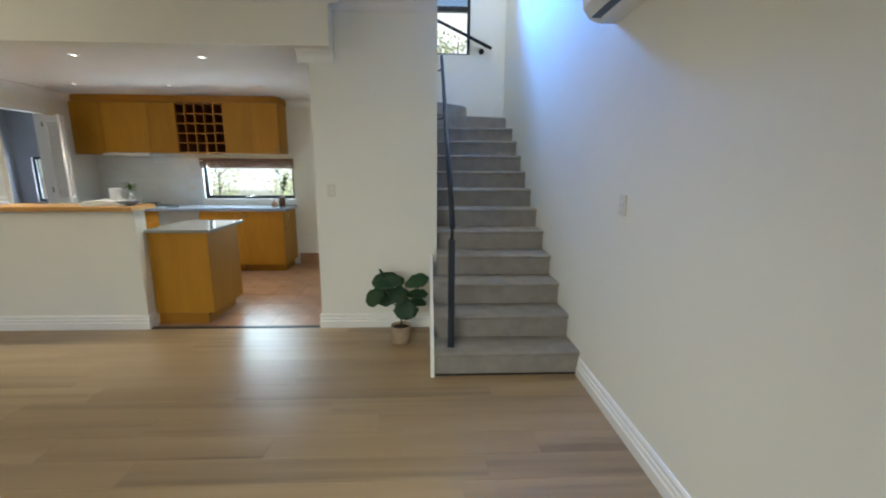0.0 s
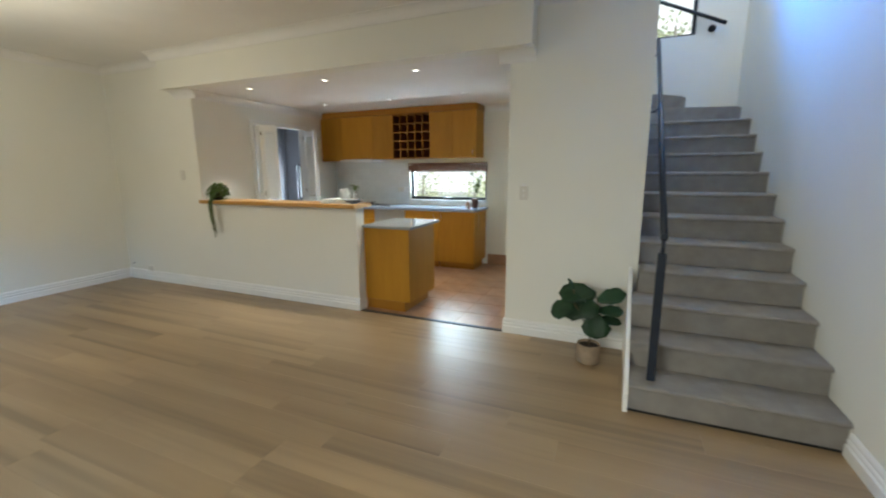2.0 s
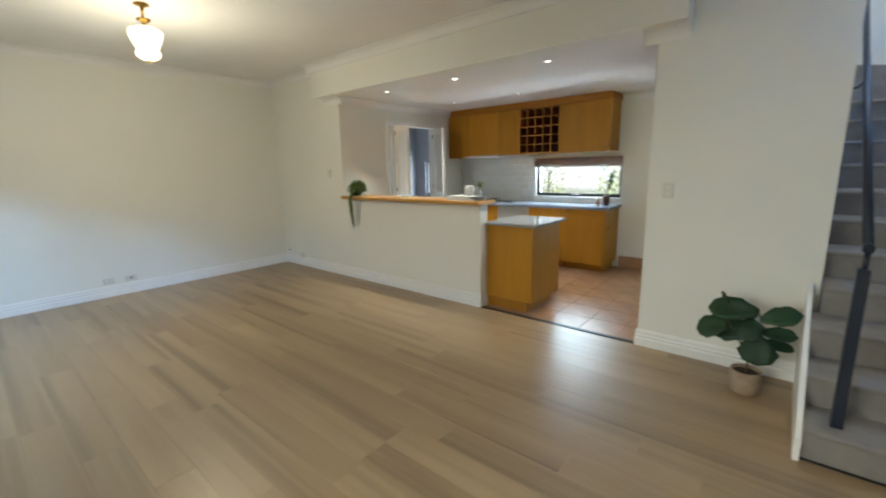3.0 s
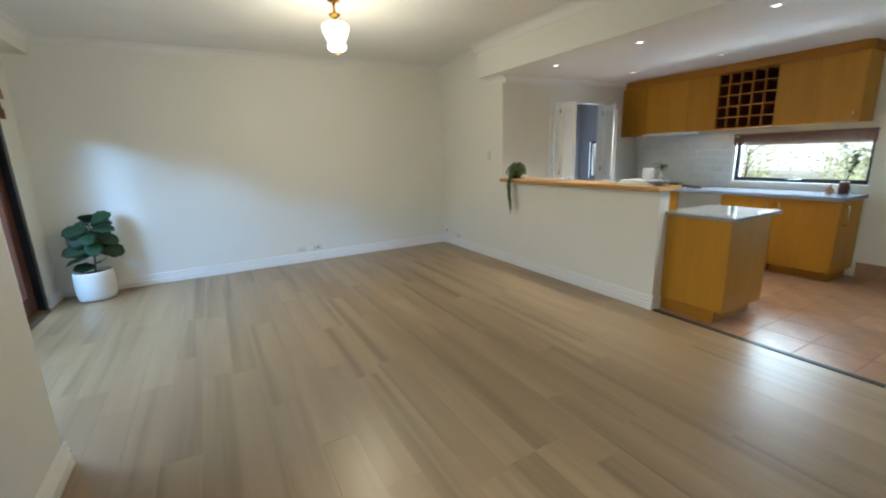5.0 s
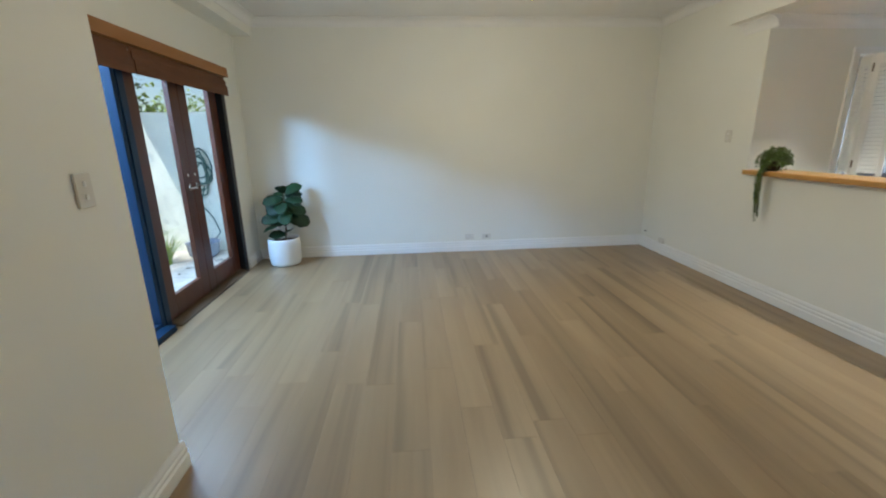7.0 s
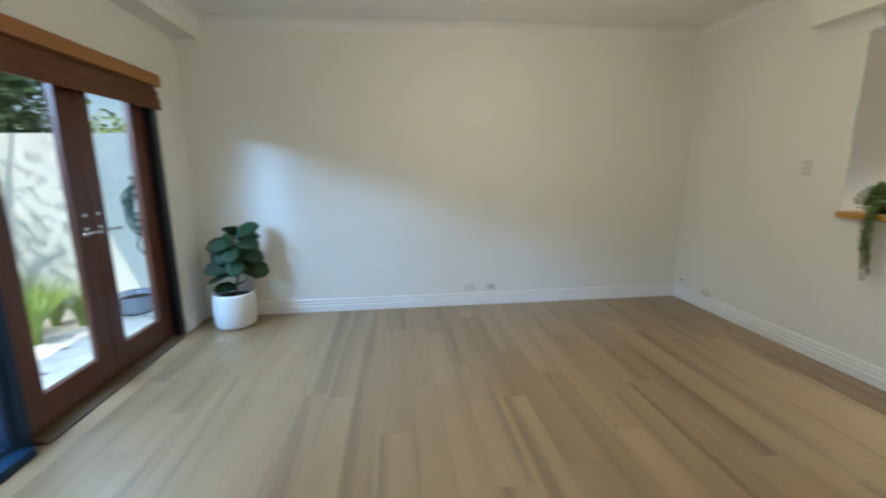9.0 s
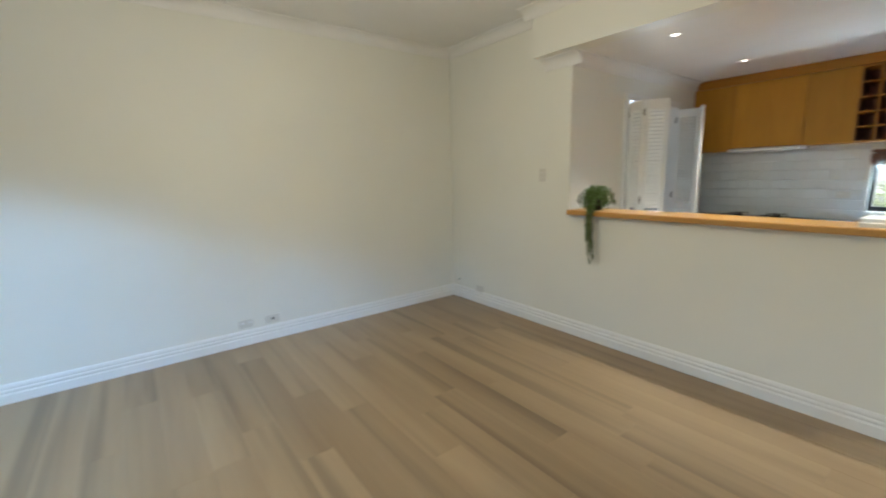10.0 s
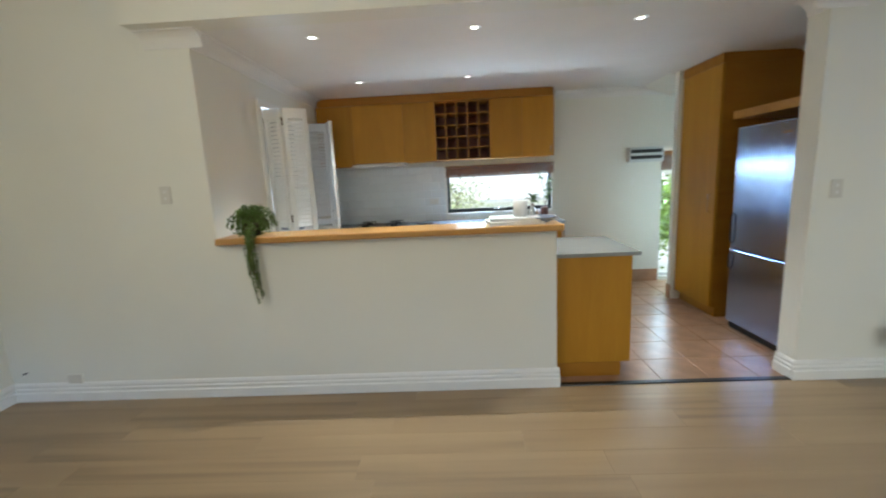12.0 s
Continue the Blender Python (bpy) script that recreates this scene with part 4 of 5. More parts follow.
plate("power_outlet", "white aerial outlet above the skirting", "power outlet", XL, 1.755, 0.195, 0.116, 0.072, 1, 0, [(0.0, 0.0, 0.02, 0.02, M_BLACK)])
plate("blank_plate", "small white wall plate above the skirting", "wall plate", -5.47, YB, 0.165, 0.11, 0.07, 0, -1, [])
plate("power_outlet", "white outlet on the tiled splashback", "power outlet", -2.97, KBACK - 0.012, 1.16, 0.11, 0.07, 0, -1, [(-0.025, 0.01, 0.02, 0.014, M_WHITE)])

stub = thing("cable_stub", (-5.83, YB, 0.215), "short dark cable end poking from the wall", "cable")
part("cable", tube([(-5.83, YB + 0.004, 0.215), (-5.832, YB - 0.012, 0.216), (-5.838, YB - 0.022, 0.212)], 0.006, 8), M_BLACK, stub)

# ---- plants and loose things ----
def leaf_bm(length, width, curl, fold=0.12, seg=9):
    """A broad leaf along +y from its stalk, drooping and folded on its midrib, with thickness."""
    bm = bmesh.new()
    rows = []
    for i in range(seg + 1):
        t = i / seg
        w = width * (math.sin(math.pi * min(1, t * 0.93 + 0.04)) ** 0.62) * (0.72 + 0.45 * t) * (0.30 if i == seg else 1) * (1 + 0.07 * math.sin(2.3 * i + 40 * width))
        y, z = length * t, -curl * length * t * t
        rows.append([bm.verts.new((s * w * 0.5, y, z + abs(s) * fold * w * 0.5 + 0.025 * length * abs(s) * math.sin(13 * t + 3 * s))) for s in (-1, -0.5, 0, 0.5, 1)])
    for a, b in zip(rows, rows[1:]):
        for k in range(4):
            bm.faces.new((a[k], a[k + 1], b[k + 1], b[k])).smooth = True
    g = bmesh.ops.extrude_face_region(bm, geom=bm.faces[:])
    bmesh.ops.translate(bm, verts=[v for v in g["geom"] if isinstance(v, bmesh.types.BMVert)], vec=(0, 0, -0.0015))
    bmesh.ops.recalc_face_normals(bm, faces=bm.faces[:])
    return bm


def place_leaf(parent, base, yaw, pitch, length, width, curl, roll=0, name="leaf", material=None):
    bm = leaf_bm(length, width, curl)
    bm.transform(Matrix.Translation(base) @ Matrix.Rotation(radians(yaw), 4, "Z") @ Matrix.Rotation(radians(pitch), 4, "X") @ Matrix.Rotation(radians(roll), 4, "Y"))
    return part(name, bm, material or M_LEAF, parent)


# tall fiddle-leaf fig in the corner
FX, FY = -5.66, -0.80
fig = thing("potted_fig", (FX, FY, 0), "fiddle-leaf fig with dark glossy leaves in a white ceramic pot", "potted plant")
part("pot", lathe([(0.135, 0.0008), (0.165, 0.012), (0.18, 0.04), (0.187, 0.12), (0.187, 0.26), (0.182, 0.325), (0.176, 0.335), (0.168, 0.325), (0.168, 0.29)], (FX, FY, 0), 40), M_POT, fig, "white ceramic pot")
part("soil", lathe([(0.166, 0.285), (0.166, 0.292), (0.08, 0.30)], (FX, FY, 0), 24), M_SOIL, fig)
part("stem", tube([(FX, FY + 0.02, 0.29), (FX - 0.015, FY + 0.045, 0.5), (FX - 0.02, FY + 0.05, 0.72), (FX - 0.02, FY + 0.05, 0.88)], 0.011, 8, 0.6), M_STEM, fig)
rl = random.Random(5)
SX, SY2 = FX - 0.02, FY + 0.05
for yaw, z, pitch, L, W, ro in (
        (23, 0.86, 34, 0.21, 0.15, 40), (150, 0.83, 30, 0.13, 0.09, -20), (200, 0.80, 2, 0.21, 0.15, -45), (205, 0.735, -18, 0.20, 0.19, -62), (25, 0.755, -14, 0.19, 0.18, 62),
        (10, 0.70, -14, 0.22, 0.15, 50), (205, 0.60, -6, 0.25, 0.15, -52), (190, 0.585, -8, 0.15, 0.13, -40), (15, 0.57, -12, 0.25, 0.18, 55), (208, 0.51, -3, 0.24, 0.11, -12),
        (200, 0.375, 4, 0.19, 0.13, -38), (300, 0.40, 30, 0.15, 0.11, 15), (30, 0.83, 10, 0.20, 0.13, 35), (345, 0.80, 5, 0.20, 0.15, 25), (110, 0.78, -10, 0.20, 0.16, 0),
        (90, 0.66, -15, 0.21, 0.16, 10), (280, 0.66, -40, 0.17, 0.16, 0), (270, 0.87, 48, 0.16, 0.12, 10), (60, 0.60, -12, 0.20, 0.15, 20), (130, 0.55, -14, 0.20, 0.15, 0), (255, 0.76, -34, 0.16, 0.15, -12)):
    place_leaf(fig, (SX - 0.012 * math.sin(radians(yaw)), SY2 + 0.012 * math.cos(radians(yaw)), z), yaw + rl.uniform(-4, 4), pitch, 1.08 * L, 1.12 * W, rl.uniform(0.12, 0.3), ro)

# small fig in a clay pot by the stairs
PX, PY = 0.305, 3.56
fig2 = thing("potted_fig", (PX, PY, 0), "small fiddle-leaf fig in a rough clay pot beside the stairs", "potted plant")
part("pot", lathe([(0.074, 0.0008), (0.085, 0.01), (0.088, 0.06), (0.086, 0.148), (0.083, 0.154), (0.076, 0.150), (0.075, 0.13)], (PX, PY, 0), 32), M_BASKET, fig2, "sandy clay pot")
part("soil", lathe([(0.074, 0.125), (0.074, 0.132), (0.03, 0.138)], (PX, PY, 0), 20), M_SOIL, fig2)
part("stem", tube([(PX, PY, 0.13), (PX + 0.004, PY, 0.20), (PX - 0.035, PY + 0.003, 0.29), (PX - 0.06, PY, 0.37), (PX - 0.12, PY, 0.45), (PX - 0.13, PY, 0.57)], 0.007, 8, 0.5), M_STEM, fig2)
part("stem", tube([(PX + 0.002, PY, 0.19), (PX + 0.02, PY - 0.005, 0.27), (PX + 0.04, PY, 0.38), (PX + 0.05, PY, 0.47), (PX + 0.03, PY, 0.55)], 0.006, 8, 0.5), M_STEM, fig2)
for bx, by, bz, yaw, pitch, L, W, cu, ro in (
        (0.03, 0.0, 0.55, 90, -2, 0.27, 0.145, 0.15, -58), (0.04, 0.0, 0.50, -90, 24, 0.205, 0.115, 0.2, 55), (-0.12, 0.0, 0.43, 92, -14, 0.19, 0.14, 0.3, -52), (0.02, -0.01, 0.43, 88, -8, 0.23, 0.15, 0.2, -55),
        (0.045, -0.02, 0.40, 185, -62, 0.18, 0.18, 0.15, 0), (0.05, 0.0, 0.42, -88, 6, 0.18, 0.085, 0.2, 50), (0.06, 0.0, 0.365, -95, -2, 0.16, 0.065, 0.2, 45), (0.0, -0.01, 0.50, 172, -35, 0.15, 0.13, 0.3, 0),
        (-0.13, 0.0, 0.57, 60, 62, 0.09, 0.035, 0.2, 0), (0.0, 0.01, 0.49, 25, 14, 0.18, 0.13, 0.3, -20), (0.03, 0.01, 0.42, -25, 4, 0.17, 0.12, 0.3, 20), (-0.05, 0.0, 0.52, 100, 12, 0.16, 0.12, 0.3, -35)):
    place_leaf(fig2, (PX + bx, PY + by, bz), yaw, pitch, 1.02 * L, 1.18 * W, cu, ro)

# trailing plant on the bar
VX, VY = -4.07, 3.95
vine = thing("trailing_plant", (VX, VY, 1.137), "green trailing plant spilling over the end of the bar", "potted plant")
part("pot", lathe([(0.045, 0.0), (0.055, 0.01), (0.062, 0.09), (0.058, 0.092), (0.054, 0.08)], (VX, VY, 1.1368), 24), M_SOIL, vine, "small dark pot")
rv = random.Random(11)
strands = []
for i in range(48):
    a, r = rv.uniform(0, 2 * math.pi), rv.uniform(0.04, 0.145)
    h = rv.uniform(0.03, 0.11)
    strands.append([(VX, VY, 1.215), (VX + 0.5 * r * math.cos(a), VY + 0.4 * r * math.sin(a), 1.235 + h), (VX + r * math.cos(a), VY + 0.75 * r * math.sin(a), 1.225 + h * 0.6), (VX + 1.15 * r * math.cos(a), VY + 0.85 * r * math.sin(a), 1.17 + h * 0.3)])
for i in range(11):
    x, d = VX + rv.uniform(-0.01, 0.075), rv.uniform(0.12, 0.40) * (1 if i % 3 else 1.05)
    y = 3.815 - rv.uniform(0, 0.035)
    strands.append([(VX + rv.uniform(-0.03, 0.03), VY - 0.02, 1.215), (x, 3.85, 1.20), (x + 0.01, y, 1.12), (x + rv.uniform(-0.01, 0.02), y - 0.004, 1.12 - d * 0.5), (x + rv.uniform(0.0, 0.045), y, 1.12 - d)])
verts, faces = [], []
stems = []
for pts in strands:
    pts = [Vector(p) for p in pts]
    stems.append(tube(pts, 0.0018, 5))
    for s in range(len(pts) - 1):
        n = max(3, int((pts[s + 1] - pts[s]).length / 0.008))
        for k in range(n):
            c = pts[s].lerp(pts[s + 1], k / n)
            for _ in range(2):
                d = Vector((rv.uniform(-1, 1), rv.uniform(-1, 0.6), rv.uniform(-0.7, 0.8))).normalized()
                u = d.cross(Vector((rv.uniform(-1, 1), rv.uniform(-1, 1), rv.uniform(-1, 1)))).normalized()
                L, w = rv.uniform(0.012, 0.021), rv.uniform(0.004, 0.0065)
                b = len(verts)
                verts += [c, c + d * L * 0.5 + u * w, c + d * L, c + d * L * 0.5 - u * w + d.cross(u) * 0.002]
                faces.append((b, b + 1, b + 2, b + 3))
for i in range(650):
    a, e, r = rv.uniform(0, 2 * math.pi), rv.uniform(-1.2, 1.35), rv.triangular(0.3, 1.45, 0.95)
    c = Vector((VX + 0.098 * r * math.cos(a) * math.cos(e), VY + 0.08 * r * math.sin(a) * math.cos(e), 1.205 + 0.072 * r * math.sin(e)))
    d = Vector((rv.uniform(-1, 1), rv.uniform(-1, 1), rv.uniform(-0.6, 0.9))).normalized()
    u = d.cross(Vector((rv.uniform(-1, 1), rv.uniform(-1, 1), rv.uniform(-1, 1)))).normalized()
    L, w, b = rv.uniform(0.014, 0.030), rv.uniform(0.004, 0.008), len(verts)
    verts += [c, c + d * L * 0.5 + u * w, c + d * L, c + d * L * 0.5 - u * w + d.cross(u) * 0.002]
    faces.append((b, b + 1, b + 2, b + 3))
part("stem", join(*stems), M_STEM, vine)
me = bpy.data.meshes.new("foliage")
me.from_pydata([tuple(v) for v in verts], [], faces)
me.materials.append(M_VINE)
fo = new("foliage", me)
fo.parent, fo.matrix_parent_inverse = vine, Matrix.Translation(-vine.location)
tagged(fo, "small bright green leaves", kind="stuff")

# tray of things near the end of the bar
TZ = 1.1368
for k, (w, d, h, ang, m) in enumerate(((0.36, 0.25, 0.022, 4, M_WHITE), (0.33, 0.23, 0.020, -5, M_POT))):
    bm = join(box(-w / 2, w / 2, -d / 2, d / 2, 0, 0.003), box(-w / 2 + 0.004, w / 2 - 0.004, -d / 2 + 0.004, d / 2 - 0.002, 0.003, h - 0.003), box(-w / 2, w / 2, -d / 2, d / 2, h - 0.003, h))
    bm.transform(Matrix.Translation((-2.30, 4.02, TZ + (0 if k == 0 else 0.0225))) @ Matrix.Rotation(radians(ang), 4, "Z"))
    solid("book", bm, m, "white closed book lying in a stack on the bar", "book", "stack of books")
bowl = thing("bowl", (-2.13, 3.99, TZ), "shallow grey stoneware bowl on the bar", "bowl")
part("bowl", lathe([(0.045, 0.0), (0.05, 0.004), (0.085, 0.018), (0.105, 0.038), (0.109, 0.044), (0.103, 0.043), (0.08, 0.022), (0.04, 0.010), (0.0, 0.008)], (-2.13, 3.99, TZ), 32, cap=False), M_STONE, bowl)
mug = thing("mug", (-2.255, 4.03, TZ + 0.0435), "plain white ceramic canister standing on the books", "canister")
part("body", lathe([(0.043, 0.0), (0.047, 0.004), (0.047, 0.104), (0.044, 0.106), (0.042, 0.098), (0.042, 0.01), (0.0, 0.009)], (-2.255, 4.03, TZ + 0.0435), 32, cap=False), M_POT, mug)
part("handle", tube([(-2.212, 4.03, TZ + 0.13), (-2.185, 4.03, TZ + 0.125), (-2.182, 4.03, TZ + 0.085), (-2.212, 4.03, TZ + 0.07)], 0.006), M_POT, mug)
vs = thing("bud_vase", (-2.165, 4.09, TZ + 0.0), "small silver vase holding a green sprig", "vase")
part("vase", lathe([(0.028, 0.0), (0.03, 0.004), (0.03, 0.03), (0.018, 0.08), (0.014, 0.115), (0.016, 0.12), (0.012, 0.118)], (-2.165, 4.09, TZ), 24), M_CHROME, vs)
for k in range(26):
    a, e = rv.uniform(0, 360), rv.uniform(10, 80)
    place_leaf(vs, (-2.165, 4.09, TZ + 0.125 + rv.uniform(0, 0.05)), a, e, rv.uniform(0.04, 0.065), rv.uniform(0.016, 0.024), 0.5, material=M_VINE)

# vases by the kitchen window
v1 = thing("vase", (-1.60, 6.40, 0.911), "dark brown vase with blossom branches on the worktop", "vase")
part("vase", lathe([(0.04, 0.0), (0.045, 0.005), (0.05, 0.06), (0.045, 0.12), (0.038, 0.135), (0.034, 0.13)], (-1.60, 6.40, 0.9105), 24), M_MAHOG, v1)
for k in range(4):
    x1, z1 = -1.60 + rv.uniform(-0.11, 0.07), 1.33 + rv.uniform(-0.10, 0.14)
    pts = [(-1.60, 6.40, 1.03), ((-1.60 + x1) / 2 + 0.01, 6.40, (1.03 + z1) / 2), (x1, 6.40 + rv.uniform(-0.04, 0.04), z1)]
    part("branch", tube(pts, 0.003, 6, 0.6), M_STEM, v1)
    for j in range(13):
        t = 0.25 + 0.75 * j / 12
        c = Vector(pts[1]).lerp(Vector(pts[2]), t)
        place_leaf(v1, c, rv.uniform(0, 360), rv.uniform(-20, 60), rv.uniform(0.04, 0.07), rv.uniform(0.03, 0.045), 0.4, material=M_VINE)
v2 = thing("bottle", (-1.70, 6.36, 0.911), "small pinkish round bottle on the worktop", "bottle")
part("bottle", lathe([(0.03, 0.0), (0.04, 0.02), (0.04, 0.04), (0.025, 0.062), (0.012, 0.07), (0.012, 0.10), (0.0, 0.10)], (-1.70, 6.36, 0.9105), 20, cap=False), M_TILE, v2)
kt = thing("utensil", (-3.12, 6.2, 0.911), "black utensil lying on the worktop", "utensil")
part("body", tube([(-3.18, 6.22, 0.921), (-3.08, 6.17, 0.921), (-2.98, 6.20, 0.921)], 0.009), M_BLACK, kt)

# ---- outdoors ----
structure("ground", box(-60, 60, -60, 60, -0.32, -0.27), M_GROUND, "bare garden ground")
structure("pavement", box(-6.74, 2.0, -3.1, YF - 0.16, -0.268, -0.06), M_PAVE, "sunlit garden paving with dry leaves")
structure("pavement_rear", box(-9.0, 4.0, 7.0, 17.8, -0.268, -0.2), M_PALEROOF, "pale concrete yard behind the kitchen")
structure("house_slab", box(-6.1, 1.8, -1.36, 7.0, -0.26, -0.07), M_GROUND)
structure("garden_wall", box(-6.95, -6.75, -9.0, YF - 0.16, -0.27, 1.88), M_RENDER, "pale rendered garden wall")
rd = random.Random(41)
lit = bmesh.new()
for i in range(60):
    q = box(-0.03, 0.03, -0.012, 0.012, 0, 0.003)
    q.transform(Matrix.Translation((rd.uniform(-6.3, -3.2), rd.uniform(-3.0, -1.6), -0.0595)) @ Matrix.Rotation(rd.uniform(0, 6.3), 4, "Z"))
    lit = join(lit, q)
tagged(mesh_ob("leaf_litter", lit, M_STEM), "dry brown leaves scattered on the paving", "leaf litter", kind="stuff")


def clump(name, x, y, z, n, L, label, rnd):
    t = thing(name, (x, y, z), label, "plant", "garden strap plants")
    verts, faces = [], []
    for i in range(n):
        a, lean, l = rnd.uniform(0, 2 * math.pi), rnd.uniform(0.15, 0.8), L * rnd.uniform(0.6, 1.1)
        dx, dy = math.cos(a), math.sin(a)
        w = rnd.uniform(0.008, 0.016)
        prev = None
        for s in range(6):
            u = s / 5
            r, h = lean * l * u * u, l * u * (1 - 0.45 * lean * u)
            c = (x + dx * (0.04 + r), y + dy * (0.04 + r), z + h)
            ww = w * (1 - u * 0.95)
            b = len(verts)
            verts += [(c[0] - dy * ww, c[1] + dx * ww, c[2]), (c[0] + dy * ww, c[1] - dx * ww, c[2])]
            if prev is not None:
                faces.append((prev, prev + 1, b + 1, b))
            prev = b
    me = bpy.data.meshes.new("leaves")
    me.from_pydata(verts, [], faces)
    me.materials.append(M_GRASS)
    o = new("leaves", me)
    o.parent, o.matrix_parent_inverse = t, Matrix.Translation(-t.location)
    tagged(o, kind="stuff")
    return t


rg = random.Random(3)
clump("strap_plant", -6.05, -2.42, -0.06, 70, 0.5, "clump of strappy yellow-green garden leaves", rg)
clump("strap_plant", -5.75, -2.75, -0.06, 70, 0.55, "clump of strappy yellow-green garden leaves", rg)
for k in range(16):
    gx, gy = rg.uniform(-6.55, -5.5), -2.55 - 0.2 * k + rg.uniform(-0.08, 0.08)
    clump("strap_plant", gx, gy, -0.06 if gy > -3.1 else -0.27, 80, rg.uniform(0.5, 0.8) if gy > -3.1 else rg.uniform(0.75, 1.1), "clump of strappy yellow-green garden leaves", rg)


def tree(x, y, h, crown, n, seed, label, z0=-0.27, leaf=None, size=1.0):
    rnd = random.Random(seed)
    t = thing("tree", (x, y, z0), label, "tree")
    limbs = [tube([(x, y, z0), (x + 0.05, y, z0 + h * 0.3), (x - 0.05, y + 0.05, z0 + h * 0.6), (x, y, z0 + h * 0.95)], 0.09 * min(1, h / 3.5), 10, 0.3)]
    tips = []
    for i in range(11):
        a, s = rnd.uniform(0, 2 * math.pi), rnd.uniform(0.4, 0.9)
        p0 = Vector((x, y, z0 + h * s))
        p2 = p0 + Vector((math.cos(a) * crown * rnd.uniform(0.5, 1), math.sin(a) * crown * rnd.uniform(0.5, 1), rnd.uniform(0.0, 0.5) * crown))
        p1 = p0.lerp(p2, 0.5) + Vector((0, 0, 0.15))
        limbs.append(tube([p0, p1, p2], 0.035 * min(1, h / 3.5) ** 1.5, 6, 0.3))
        tips += [p1, p2, p0.lerp(p2, 0.75)]
    part("trunk", join(*limbs), M_BARK, t)
    verts, faces = [], []
    for i in range(n):
        c = rnd.choice(tips)
        q = c + Vector((rnd.gauss(0, 0.24), rnd.gauss(0, 0.24), rnd.gauss(0, 0.18))) * size
        d = Vector((rnd.uniform(-1, 1), rnd.uniform(-1, 1), rnd.uniform(-0.8, 0.4))).normalized()
        u = d.cross(Vector((rnd.uniform(-1, 1), rnd.uniform(-1, 1), rnd.uniform(-1, 1)))).normalized()
        L, w = rnd.uniform(0.05, 0.11) * size, rnd.uniform(0.015, 0.03) * size
        b = len(verts)
        verts += [tuple(q), tuple(q + d * L * 0.5 + u * w), tuple(q + d * L), tuple(q + d * L * 0.5 - u * w)]
        faces.append((b, b + 1, b + 2, b + 3))
    me = bpy.data.meshes.new("crown")
    me.from_pydata(verts, [], faces)
    me.materials.append(leaf or M_TREELEAF)
    o = new("crown", me)
    o.parent, o.matrix_parent_inverse = t, Matrix.Translation(-t.location)
    tagged(o, kind="stuff")
    return t


tree(-7.9, -4.4, 2.9, 1.2, 13000, 21, "leafy tree rising behind the garden wall")
tree(-8.3, -2.6, 2.2, 0.9, 7000, 22, "leafy tree rising behind the garden wall", leaf=M_SHRUB)
tree(-5.4, -4.6, 4.7, 1.1, 900, 23, "slender leafy tree in the sunny garden")
tree(-8.2, -6.8, 3.4, 1.4, 12000, 24, "leafy tree rising behind the garden wall")
# hose coiled on the wall
hose = thing("garden_hose", (-6.73, -2.16, 1.2), "dark green hose coiled on the garden wall", "garden hose")
pts = []
for i in range(108):
    a = 2 * math.pi * i / 18
    pts.append((-6.72 + 0.015 * math.sin(i * 0.7), -2.15 + (0.10 + 0.05 * math.sin(i * 0.23)) * math.sin(a) + 0.02 * math.sin(i * 0.11), 1.20 - 0.0024 * i + (0.20 + 0.06 * math.sin(i * 0.17)) * math.cos(a)))
part("coil", tube(pts, 0.011, 6), M_HOSE, hose)
part("tail", tube([(-6.72, -2.12, 0.92), (-6.70, -2.20, 0.62), (-6.70, -2.06, 0.42), (-6.70, -2.0, 0.22), (-6.68, -2.12, 0.05), (-6.6, -2.2, -0.045)], 0.010, 6), M_HOSE, hose)
part("hook", tube([(-6.752, -2.15, 1.40), (-6.67, -2.15, 1.38), (-6.66, -2.15, 1.41)], 0.01, 6), M_RAIL, hose)
gp = thing("garden_pot", (-6.4, -2.12, -0.06), "low grey garden pot on the paving", "pot")
part("pot", lathe([(0.14, 0.0), (0.19, 0.05), (0.21, 0.2), (0.22, 0.21), (0.20, 0.2), (0.19, 0.12)], (-6.4, -2.12, -0.0595), 24), M_STONE, gp)
part("soil", lathe([(0.19, 0.13), (0.19, 0.15), (0.05, 0.16)], (-6.4, -2.12, -0.0595), 20), M_SOIL, gp)
# neighbouring house and foliage past the kitchen
nb = thing("neighbour_house", (-2.5, 12.5, -0.27), "pale neighbouring house with a sloping light roof", "house")
part("wall", box(-7.5, 2.5, 12.4, 17, -0.27, 0.85), M_RENDER, nb)
part("roof", prism([(12.0, 0.76), (12.0, 0.84), (14.8, 2.5), (17.5, 0.84), (17.5, 0.76)], "x", -7.9, 2.9), M_PALEROOF, nb)
# house made up so the stairwell window looks onto something blown-out white
far = thing("neighbour_house", (1.0, 21.5, -0.27), "made-up pale house, a bright backdrop for the stairwell window", "house")
part("wall", box(-4.0, 6.0, 18.4, 25.0, -0.27, 5.05), M_RENDER, far)
part("roof", prism([(17.9, 4.95), (17.9, 5.05), (22.0, 8.9), (25.5, 5.05), (25.5, 4.95)], "x", -4.4, 6.4), M_PALEROOF, far)
tree(-4.7, 11.0, 1.7, 0.5, 700, 31, "tree outside the kitchen window, leaves coloured pale for sunlight", leaf=M_PALELEAF)
tree(-2.65, 11.0, 1.45, 0.5, 1500, 33, "shrub outside the kitchen window, leaves coloured pale for sunlight", leaf=M_PALELEAF)
tree(1.7, 16.6, 6.6, 2.0, 1500, 34, "tall tree behind the stairwell window, leaves coloured pale for sunlight", leaf=M_PALELEAF, size=2.0)
